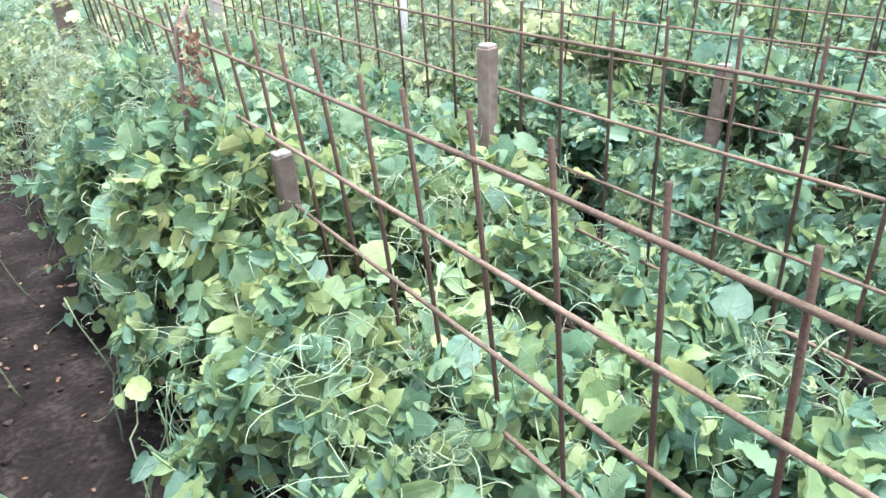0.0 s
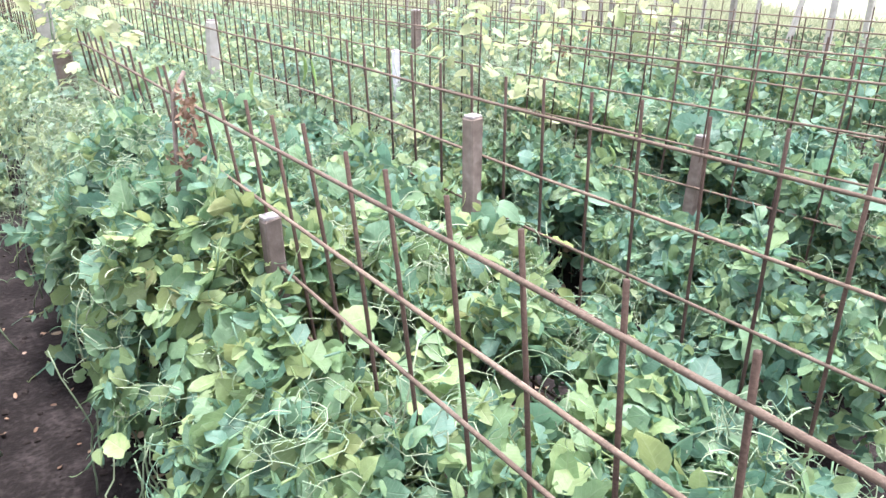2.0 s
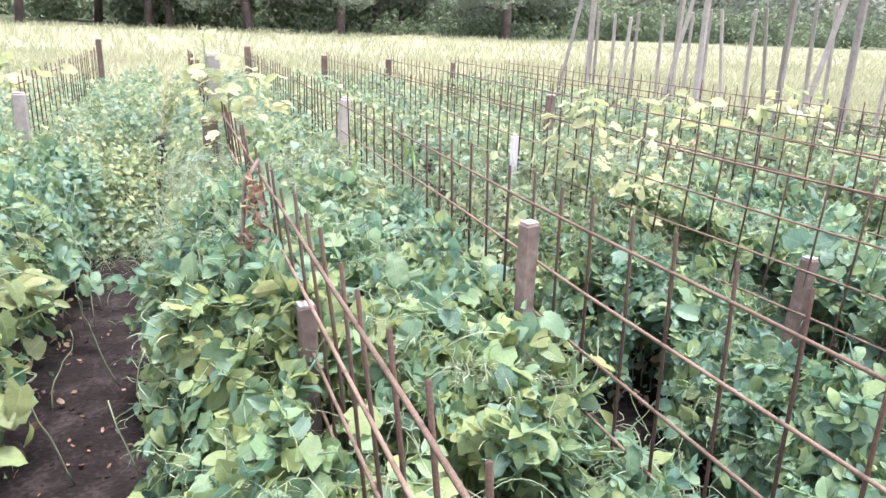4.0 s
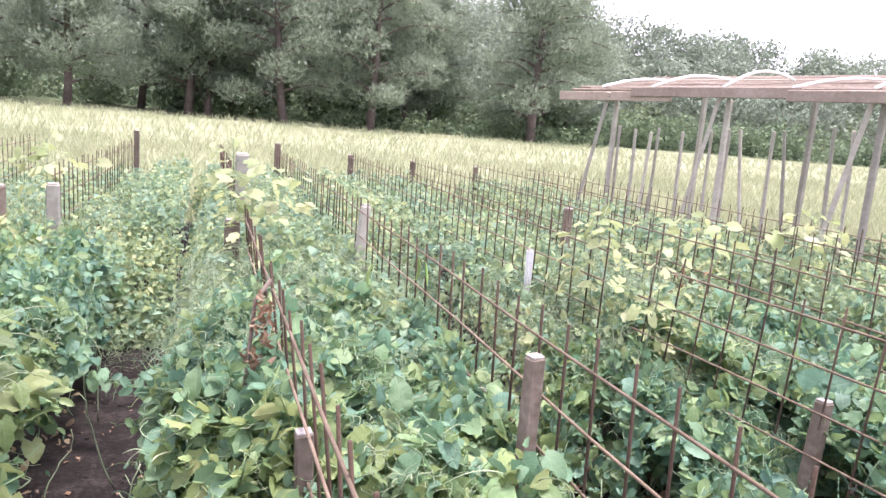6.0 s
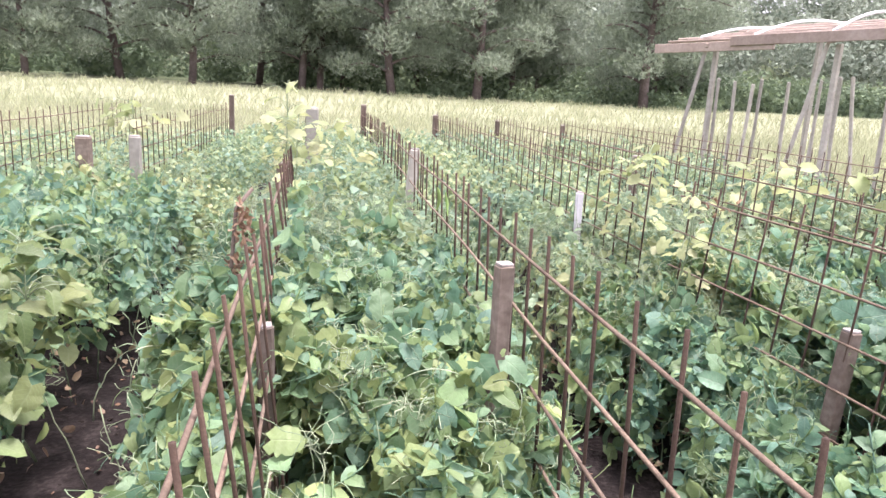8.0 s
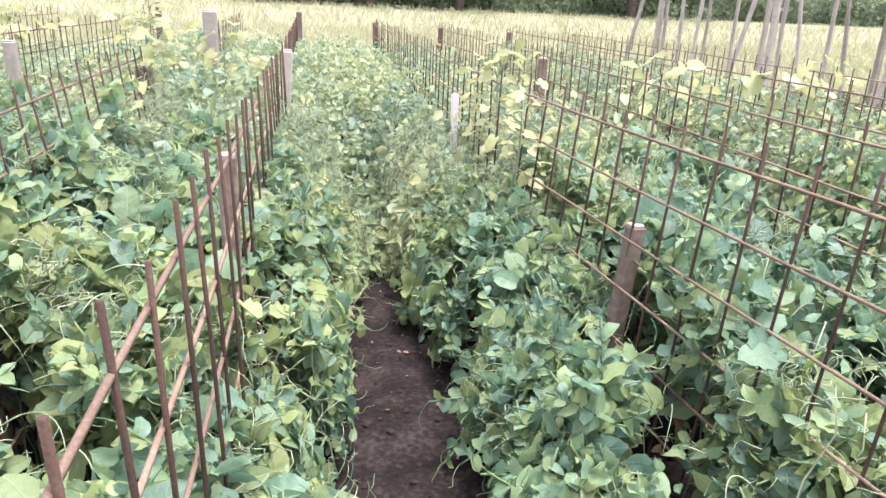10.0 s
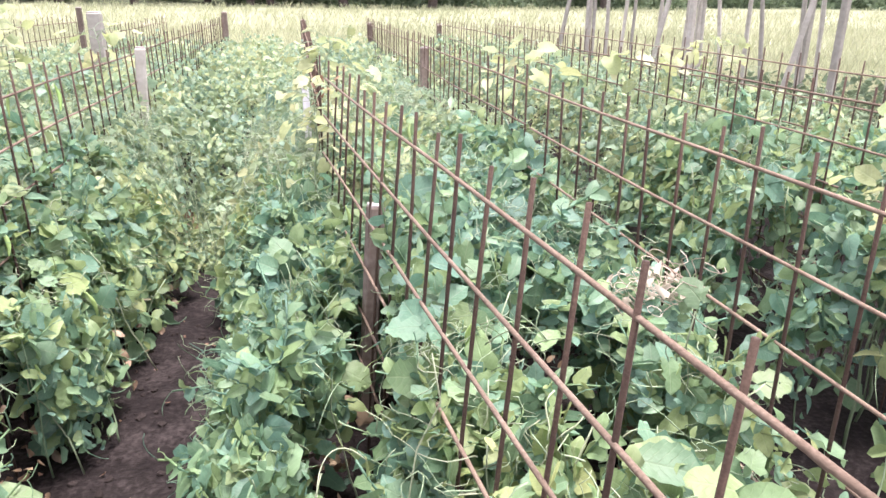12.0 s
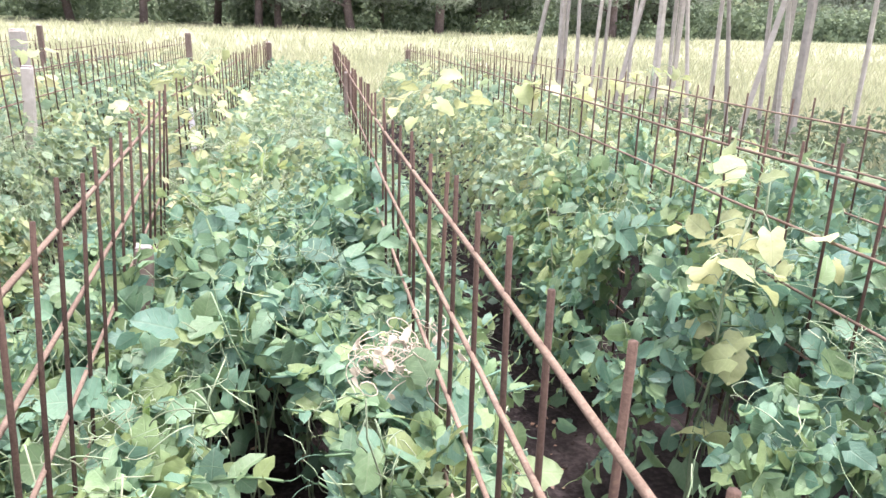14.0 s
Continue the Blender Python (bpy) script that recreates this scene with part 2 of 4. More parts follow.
# ---- mesh helpers ----
def tri_mesh(name, verts, tris, mat, smooth=True):
    """A mesh from arrays of corners and triangles."""
    me = bpy.data.meshes.new(name)
    verts, tris = np.asarray(verts, np.float32), np.asarray(tris, np.int32).reshape(-1, 3)
    me.vertices.add(len(verts))
    me.vertices.foreach_set("co", np.ascontiguousarray(verts[:, :3]).ravel())
    me.loops.add(tris.size)
    me.loops.foreach_set("vertex_index", tris.ravel())
    me.polygons.add(len(tris))
    me.polygons.foreach_set("loop_start", np.arange(0, tris.size, 3, dtype=np.int32))
    me.polygons.foreach_set("use_smooth", np.full(len(tris), smooth))
    me.update(calc_edges=True)
    if verts.shape[1] == 5:
        blade = np.zeros((len(verts), 3), np.float32)
        blade[:, :2] = verts[:, 3:]
        me.attributes.new("blade", "FLOAT_VECTOR", "POINT").data.foreach_set("vector", blade.ravel())
    me.materials.append(mat)
    return me


def turns(normal, spin):
    """Turns that carry z to each normal, spun about it."""
    nz = normal / np.linalg.norm(normal, axis=1, keepdims=True)
    ref = np.where(np.abs(nz[:, 2:3]) > 0.9, [[1.0, 0, 0]], [[0, 0, 1.0]])
    ax = np.cross(ref, nz)
    ax /= np.linalg.norm(ax, axis=1, keepdims=True)
    ay = np.cross(nz, ax)
    c, s = np.cos(spin)[:, None], np.sin(spin)[:, None]
    return np.stack([c * ax + s * ay, c * ay - s * ax, nz], axis=2)


def strew(templates, pos, rot, size):
    """All the copies of small templates at their places, as arrays."""
    pick = RNG.integers(0, len(templates), len(pos))
    vs, ts, base = [], [], 0
    for k, (v, t) in enumerate(templates):
        w = np.nonzero(pick == k)[0]
        if not len(w):
            continue
        pts = np.einsum("nij,vj->nvi", rot[w], v[:, :3]) * size[w, None, None] + pos[w, None, :]
        if v.shape[1] == 5:
            pts = np.concatenate([pts, np.broadcast_to(v[None, :, 3:], (len(w), len(v), 2))], 2)
        ts.append((t[None] + (np.arange(len(w)) * len(v))[:, None, None]).reshape(-1, 3) + base)
        vs.append(pts.reshape(-1, pts.shape[2]))
        base += len(w) * len(v)
    return np.concatenate(vs), np.concatenate(ts)


def tubes(lines, radius, sides=3):
    """Thin tubes along polylines, as arrays."""
    vs, ts, base = [], [], 0
    for k, line in enumerate(lines):
        line = np.asarray(line, float)
        rad = np.asarray(radius[k] if isinstance(radius, (list, np.ndarray)) else radius) * np.ones(len(line))
        d = np.gradient(line, axis=0)
        d /= np.linalg.norm(d, axis=1, keepdims=True) + 1e-9
        ref = np.array([0.31, 0.77, 0.55])
        u = np.cross(d, ref)
        u /= np.linalg.norm(u, axis=1, keepdims=True) + 1e-9
        w = np.cross(d, u)
        ang = np.arange(sides) * 2 * np.pi / sides
        ring = line[:, None] + rad[:, None, None] * (np.cos(ang)[None, :, None] * u[:, None] + np.sin(ang)[None, :, None] * w[:, None])
        vs.append(ring.reshape(-1, 3))
        n = len(line)
        for i in range(n - 1):
            for j in range(sides):
                a, b = i * sides + j, i * sides + (j + 1) % sides
                ts += [(base + a, base + b, base + a + sides), (base + b, base + b + sides, base + a + sides)]
        for j in range(1, sides - 1):
            ts.append((base, base + j + 1, base + j))
            ts.append((base + (n - 1) * sides, base + (n - 1) * sides + j, base + (n - 1) * sides + j + 1))
        base += n * sides
    return np.concatenate(vs), np.array(ts)


def joined(pieces):
    vs, ts, base = [], [], 0
    wide = max(np.asarray(v).shape[1] for v, t in pieces)
    for v, t in pieces:
        v = np.asarray(v)
        if v.shape[1] < wide:
            v = np.concatenate([v, np.full((len(v), wide - v.shape[1]), 0.5)], 1)
        vs.append(v), ts.append(np.asarray(t) + base)
        base += len(v)
    return np.concatenate(vs), np.concatenate(ts)


def part(name, data, parent, label="", m=None):
    """One mesh object under a thing or a part."""
    ob = new(name, data)
    ob.parent = parent
    if m is not None:
        ob.matrix_basis = m
    return tagged(ob, label)


def thing(name, label, category, group="", kind="", at=(0, 0, 0), rz=0.0, ry=0.0):
    ob = new(name)
    ob.empty_display_size = 0.1
    ob.matrix_basis = pose(*at, 0, ry, rz)
    return tagged(ob, label, category, group, kind)


def bm_mesh(name, bm, mat, smooth=False):
    me = bpy.data.meshes.new(name)
    bmesh.ops.recalc_face_normals(bm, faces=bm.faces)
    bm.to_mesh(me)
    bm.free()
    me.materials.append(mat)
    me.polygons.foreach_set("use_smooth", np.full(len(me.polygons), smooth))
    return me


def beam(name, size, mat, bevel=0.004, rough=0.004, cuts=3, seed=0):
    """A sawn timber along z from its foot, slightly uneven, edges worn."""
    bm = bmesh.new()
    bmesh.ops.create_cube(bm, size=1)
    for v in bm.verts:
        v.co = ((v.co.x) * size[0], (v.co.y) * size[1], (v.co.z + 0.5) * size[2])
    if cuts:
        bmesh.ops.subdivide_edges(bm, edges=[e for e in bm.edges if abs(e.verts[0].co.z - e.verts[1].co.z) > size[2] * 0.5], cuts=cuts)
    bmesh.ops.bevel(bm, geom=[e for e in bm.edges if len(e.link_faces) == 2 and e.calc_face_angle() > 0.5], offset=bevel, segments=1, affect="EDGES")
    r = random.Random(seed)
    ox, oy = r.uniform(0, 9), r.uniform(0, 9)
    for v in bm.verts:
        v.co.x += rough * noise.noise((v.co.z * 3 + ox, oy, v.co.y * 20))
        v.co.y += rough * noise.noise((v.co.z * 3 + oy, ox, v.co.x * 20))
        if v.co.z > size[2] * 0.98:
            v.co.z += rough * 1.5 * noise.noise((v.co.x * 30 + ox, v.co.y * 30, oy))
    return bm_mesh(name, bm, mat)


def wave(x, y, scale, seed):
    """Smooth noise about -1 to 1."""
    r = np.random.default_rng(seed)
    out = 0
    for k in range(7):
        a, f = r.uniform(0, 6.28), scale * r.uniform(0.6, 1.9)
        out = out + np.sin(f * (x * np.cos(a) + y * np.sin(a)) + r.uniform(0, 6.28)) / (1 + 0.25 * k)
    return out / 3.2


# ---- leaf shapes ----
def leaf_shape(length, width, fold, curl, notch=0.0, rows=5, wavy=0.0, seed=0):
    """A rounded leaf blade lying along y from its stalk: a rib and two halves, folded, curled, with a scalloped rim."""
    r = random.Random(seed)
    vs, ts = [], []
    for i in range(rows):
        t = i / (rows - 1)
        full = 0.52 if i == 0 else 0.12 if i == rows - 1 else math.sin(math.pi * (0.16 + 0.80 * t ** 0.92)) ** 0.62
        half = width / 2 * full
        bend = -curl * t * t * length
        side = []
        for way in (-1, 1):
            scallop = 1 + (0.30 if i % 2 else -0.16) * wavy * r.uniform(0.5, 1.3) + 0.35 * wavy * r.uniform(-1, 1)
            side.append((way * half * scallop, t * length - notch * length * (1 - t) ** 1.5 + 0.10 * wavy * length * r.uniform(-1, 1),
                         bend + fold * half + wavy * r.uniform(-1, 1) * width * 0.26))
        vs += [side[0], (0, t * length, bend), side[1]]
    for i in range(rows - 1):
        a = i * 3
        for q in ((a, a + 1, a + 4), (a, a + 4, a + 3), (a + 1, a + 2, a + 5), (a + 1, a + 5, a + 4)):
            ts.append(q)
    vs = np.array(vs, float)
    return np.concatenate([vs, vs[:, :2]], 1), np.array(ts)


NEAR_LEAF = [leaf_shape(1.0, w, f, c, n, 5, wv, s) for s, (w, f, c, n, wv) in enumerate([
    (0.80, 0.25, 0.15, 0.14, 0.42), (0.60, 0.40, 0.35, 0.05, 0.36), (0.92, 0.15, 0.25, 0.25, 0.48), (0.50, 0.6, 0.1, 0.0, 0.32),
    (0.74, -0.3, 0.50, 0.1, 0.44), (1.0, 0.25, -0.25, 0.28, 0.42), (0.55, 0.8, -0.15, 0.0, 0.35), (0.85, 0.1, 0.6, 0.15, 0.46)])]
FAR_LEAF = [leaf_shape(1.0, w, f, c, 0.1, 3, 0.38, s) for s, (w, f, c) in enumerate([(0.85, 0.35, 0.2), (0.6, 0.6, 0.3), (0.95, -0.3, 0.35), (0.5, 0.8, 0.1)])]
DOT_LEAF = [leaf_shape(1.0, w, f, c, 0.0, 3, 0.3, 90 + s) for s, (w, f, c) in enumerate([(0.8, 0.3, 0.2), (0.6, 0.5, 0.3), (0.9, -0.3, 0.3)])]
DOT_LEAF = [(v[[1, 3, 5, 7]], np.array([(0, 2, 1), (1, 2, 3)])) for v, t in DOT_LEAF]
CHIP = [(np.array([(-.42, 0, .1), (.38, .08, .14), (.08, 1, 0), (-.2, .55, -.12)]), np.array([(0, 1, 3), (1, 2, 3)])),
        (np.array([(-.3, 0, 0), (.45, .2, .2), (.1, .9, .1), (-.35, .6, -.05)]), np.array([(0, 1, 3), (1, 2, 3)]))]


def sprig(seed):
    """A shoot: bent stalk, clasping stipules, paired leaflets and a forked tendril."""
    r = random.Random(seed)
    n = 4
    bend, side = r.uniform(.1, .5), r.uniform(-.25, .25)
    line = np.array([(side * t * t, t, bend * t * t) for t in np.linspace(0, 1, n)])
    pieces = [tubes([line], np.linspace(.022, .012, n), 3)]
    spots = [(0.02, .52, -1), (0.02, .50, 1), (.36, .40, -1), (.40, .38, 1), (.66, .32, -1), (.72, .30, 1)]
    for k, (t, size, way) in enumerate(spots):
        v, f = leaf_shape(1.0, r.uniform(.55, .85), r.uniform(.1, .6), r.uniform(-.1, .5), .12, 5, .42, seed * 7 + k)
        turn = Euler((r.uniform(-.6, .5), r.uniform(-.7, .7), way * -r.uniform(.7, 1.4))).to_matrix()
        at = np.array([np.interp(t, np.linspace(0, 1, n), line[:, q]) for q in range(3)])
        pieces.append((np.concatenate([(v[:, :3] * size * r.uniform(.8, 1.15)) @ np.array(turn).T + at, v[:, 3:]], 1), f))
    tip = line[-1]
    for _ in range(1):
        th = np.linspace(0, r.uniform(3, 7), 6)
        g = np.linspace(0, 1, 6)[:, None]
        d = np.array([r.uniform(-.3, .3), r.uniform(.2, .5), r.uniform(-.1, .35)])
        pieces.append(tubes([tip + d * g + np.stack([np.cos(th) - 1, np.sin(th), .4 * np.sin(th)], 1) * .10 * g], .008, 3))
    return joined(pieces)


SPRIGS = [sprig(k) for k in range(10)]


def tendril(seed):
    """A thin wiry tendril, waved and hooked at its end."""
    r = random.Random(seed)
    q = np.linspace(0, 1, 6)
    hook = r.uniform(1.5, 5) * r.choice((-1, 1))
    line = np.stack([0.16 * np.sin(hook * q * q) + 0.05 * np.sin(7 * q + seed), q * (1 - 0.25 * q), 0.35 * np.sin(2.2 * q) * r.uniform(.2, 1)], 1)
    return tubes([line], np.linspace(.017, .008, 6), 3)


TENDRILS = [tendril(k) for k in range(9)]

# ---- the lie of the ground ----
def ground_height(x, y):
    inside = 1 / (1 + np.exp(np.clip((y - 9.3) * 3, -50, 50))) / (1 + np.exp(np.clip((x - 5.4) * 3, -50, 50))) / (1 + np.exp(np.clip((-4.8 - x) * 3, -50, 50)))
    lumps = 0.02 * wave(x, y, 5, 3) + 0.010 * wave(x, y, 17, 4) + 0.006 * wave(x, y, 40, 5)
    slope = np.clip(y - 74, 0, 52) * (0.24 + 0.09 * np.clip((x - 10) / 20, 0, 1))
    rise = 0.75 * np.clip((y - 11) / 39, 0, 1.6)
    return lumps * inside + 0.03 * wave(x, y, 0.5, 6) * (1 - inside) + slope + rise


def spread(a, b, fine, edges):
    """Steps that are fine between a and b and widen outwards to the edges."""
    mid = list(np.arange(a, b + 1e-6, fine))
    lo, hi, s = [], [], fine
    v = a
    while v > edges[0]:
        s *= 1.35
        v -= s
        lo.append(v)
    s, v = fine, b
    while v < edges[1]:
        s *= 1.35
        v += s
        hi.append(v)
    return np.array(lo[::-1] + mid + hi)


gx, gy = spread(-3.0, 5.5, 0.055, (-600, 600)), spread(-1.2, 4.5, 0.055, (-600, 900))
gy = np.unique(np.concatenate([gy, np.arange(10, 132, 4.0)]))
GX, GY = np.meshgrid(gx, gy)
GZ = ground_height(GX, GY)
nx, ny = len(gx), len(gy)
ii = (np.arange(ny - 1)[:, None] * nx + np.arange(nx - 1)[None]).ravel()
ground = new("ground", tri_mesh("ground", np.stack([GX, GY, GZ], -1).reshape(-1, 3),
             np.concatenate([np.stack([ii, ii + 1, ii + nx + 1], 1), np.stack([ii, ii + nx + 1, ii + nx], 1)]), ground_material()))
tagged(ground, "dark bare garden soil running into a straw-coloured meadow", "ground", kind="structure")

# ---- steel mesh fences ----
STEP, TOP = 0.15, 1.0


def bar_mesh(name, length, radius, bend, seed, mat, tip=0.0):
    r = random.Random(seed)
    n = 6
    ox, oy = r.uniform(-1, 1) * bend, r.uniform(-1, 1) * bend
    line = [(ox * math.sin(math.pi * k / (n - 1)), oy * math.sin(1.7 * math.pi * k / (n - 1)), length * k / (n - 1)) for k in range(n)]
    line[-1] = (line[-1][0] + tip * r.uniform(-1, 1), line[-1][1] + tip * r.uniform(-1, 1), length)
    v, t = tubes([line], radius, 6)
    return tri_mesh(name, v, t, mat)


UPRIGHTS = [bar_mesh("upright_bar", 1.163 + 0.006 * k, 0.0040, 0.003, k, rust, 0.003) for k in range(-2, 4)]


def mesh_fence(a, b, label, first=0.0, rows=6, lean=0.0):
    """Rusty welded mesh cut so that its uprights stand past the top bar; a and b lie under the top bar, lean tips the whole panel."""
    slip = math.tan(math.radians(lean)) * TOP
    (x0, y0), (x1, y1) = (a[0] - slip, a[1]), (b[0] - slip, b[1])
    length = math.hypot(x1 - x0, y1 - y0)
    ang = math.degrees(math.atan2(-(x1 - x0), y1 - y0))
    f = thing("mesh_fence", label, "fence", "garden trellis fences", at=(x0, y0, 0), rz=ang, ry=lean)
    r = random.Random(int(a[0] * 100) + int(a[1] * 10))
    s = first
    while s <= length:
        part("upright_bar", r.choice(UPRIGHTS), f, m=pose(r.uniform(-.003, .003), s + r.uniform(-.004, .004), -0.10,
             r.uniform(-.35, .35), r.uniform(-.4, .4), 0))
        s += STEP
    for k in range(rows):
        n = max(4, int(length / 0.4))
        line = [(-0.0085 + r.uniform(-.0015, .0015), length * i / (n - 1) - (0.03 if i == 0 else 0), TOP - STEP * k + 0.004 * math.sin(i * 1.3 + k))
                for i in range(n)]
        v, t = tubes([line], 0.0042, 6)
        part("cross_bar", tri_mesh("cross_bar", v, t, rust_cross), f)
    return f


RUSTY = "rusty welded steel mesh fence among pea vines"
mesh_fence((-0.030, -0.17), (-0.066, 3.3), RUSTY, first=0.02, lean=-6)
mesh_fence((-0.05, 5.4), (-0.10, 9.0), "far rusty steel mesh fence beyond the yellowed vines")
mesh_fence((0.598, -0.38), (0.605, 4.6), RUSTY, lean=-1.5)
mesh_fence((0.605, 4.62), (0.575, 9.0), RUSTY)
mesh_fence((1.86, -0.42), (1.60, 2.26), RUSTY, first=0.07, lean=4)
mesh_fence((1.575, 2.55), (1.56, 9.05), RUSTY)
mesh_fence((2.36, -0.217), (2.34, 1.88), RUSTY)
mesh_fence((2.34, 1.98), (2.38, 9.0), RUSTY)
mesh_fence((3.32, 0.0), (3.31, 9.0), RUSTY)
mesh_fence((4.02, 0.9), (4.12, 9.0), RUSTY)
mesh_fence((-1.19, 4.75), (-1.08, 8.9), "rusty steel mesh fence beside the trodden path")
mesh_fence((-2.10, 4.1), (-2.06, 8.5), "rusty steel mesh fence behind leafy vines")

# ---- wooden posts and stakes ----
def post(x, y, top, size, rx=0.0, ry=0.0, rz=0.0, mat=None, name="wooden_post", label="weathered square wooden post beside a rusty mesh fence", group="fence posts"):
    me = beam(name, (size, size * 0.9, top + 0.12), mat or old_wood, bevel=size * 0.1, seed=int(abs(x * 97 + y * 13)))
    ob = new(name, me)
    ob.matrix_basis = pose(x, y, -0.12, rx, ry, rz)
    # thin sawn end whose pale colour includes the light from above
    cap = beam("sawn_top", (size * 0.86, size * 0.76, 0.008), pale_wood, bevel=0.002, rough=0.001, cuts=0, seed=3)
    part("sawn_top", cap, ob, "sawn end grain with light from above painted in", pose(0, 0, top + 0.12 - 0.001))
    return tagged(ob, label, "post", group)


post(0.0, 1.157, 0.81, 0.042, ry=-2, rz=4)
post(0.562, 1.21, 0.955, 0.044, ry=0, rz=12)
post(1.63, 1.303, 0.738, 0.047, ry=4, rz=10)
post(0.55, 3.66, 1.03, 0.055, ry=4, rz=5, mat=grey_wood, label="leaning grey wooden post beside a rusty mesh fence")
post(-0.12, 3.56, 0.93, 0.08, label="broad weathered wooden post at the end of a mesh fence")
post(0.0, 5.33, 1.18, 0.10, mat=grey_wood, label="tall pale grey wooden post between fence panels")
post(0.60, 9.03, 1.12, 0.07)
post(1.57, 9.07, 1.03, 0.07)
post(-1.19, 4.70, 0.95, 0.075, mat=grey_wood)
post(-1.07, 8.95, 1.16, 0.06)
post(-1.46, 4.5, 0.95, 0.09)
post(2.42, 9.02, 1.0, 0.06)
post(3.35, 9.02, 0.98, 0.06)
post(2.36, 4.4, 0.98, 0.06)
post(1.535, 3.26, 0.86, 0.035, ry=-1, mat=white_paint, name="white_stake", label="narrow white-painted stake standing among pea vines", group="")


# ---- pea beds ----
def curve_at(points, y):
    p = np.array(points)
    return np.interp(y, p[:, 0], p[:, 1])


def bed_points(n, x0, x1, y0, y1, tops, bulge, seed, deep=0.28, power=1.0):
    """Places, outward normals and depth under the canopy for the leaves of one bed."""
    r = np.random.default_rng(seed)
    y = y0 + (y1 - y0) * r.random(n) ** power
    u = r.random(n)
    wob0 = 0.07 * wave(y, y * 0 + seed, 4, seed + 20) + 0.05 * wave(y, y * 0 + seed, 14, seed + 21)
    wob1 = 0.07 * wave(y, y * 0 + seed, 4, seed + 30) + 0.05 * wave(y, y * 0 + seed, 14, seed + 31)
    left, right = x0 + wob0 * bulge[0], x1 + wob1 * bulge[1]
    closing = (bulge[2] if len(bulge) > 2 else 0.0) * np.clip((y - 1.2) / 1.4, 0, 1)
    left, right = left - closing * bulge[0], right + closing * bulge[1]
    x = left + (right - left) * u
    el = np.clip((x - left) / 0.30, 0, 1) if bulge[0] else np.ones(n)
    er = np.clip((right - x) / 0.30, 0, 1) if bulge[1] else np.ones(n)
    side = np.sqrt(1 - (1 - np.minimum(el, er)) ** 2 + 1e-6)
    h = curve_at(tops, y) * (1 + 0.16 * wave(x, y, 7, seed + 1) + 0.16 * wave(x, y, 21, seed + 2))
    h = h * (0.36 + 0.64 * side)
    d = r.exponential(deep * 0.45, n)
    z = h - np.minimum(d, h * 0.80)
    nx_ = np.where(el < er, -(1 - el), (1 - er)) * 1.3
    nrm = np.stack([nx_ + r.normal(0, 0.75, n), r.normal(-0.25, 0.75, n), np.full(n, 0.46) + r.normal(0, 0.35, n)], 1)
    return np.stack([x, y, z], 1), nrm, d


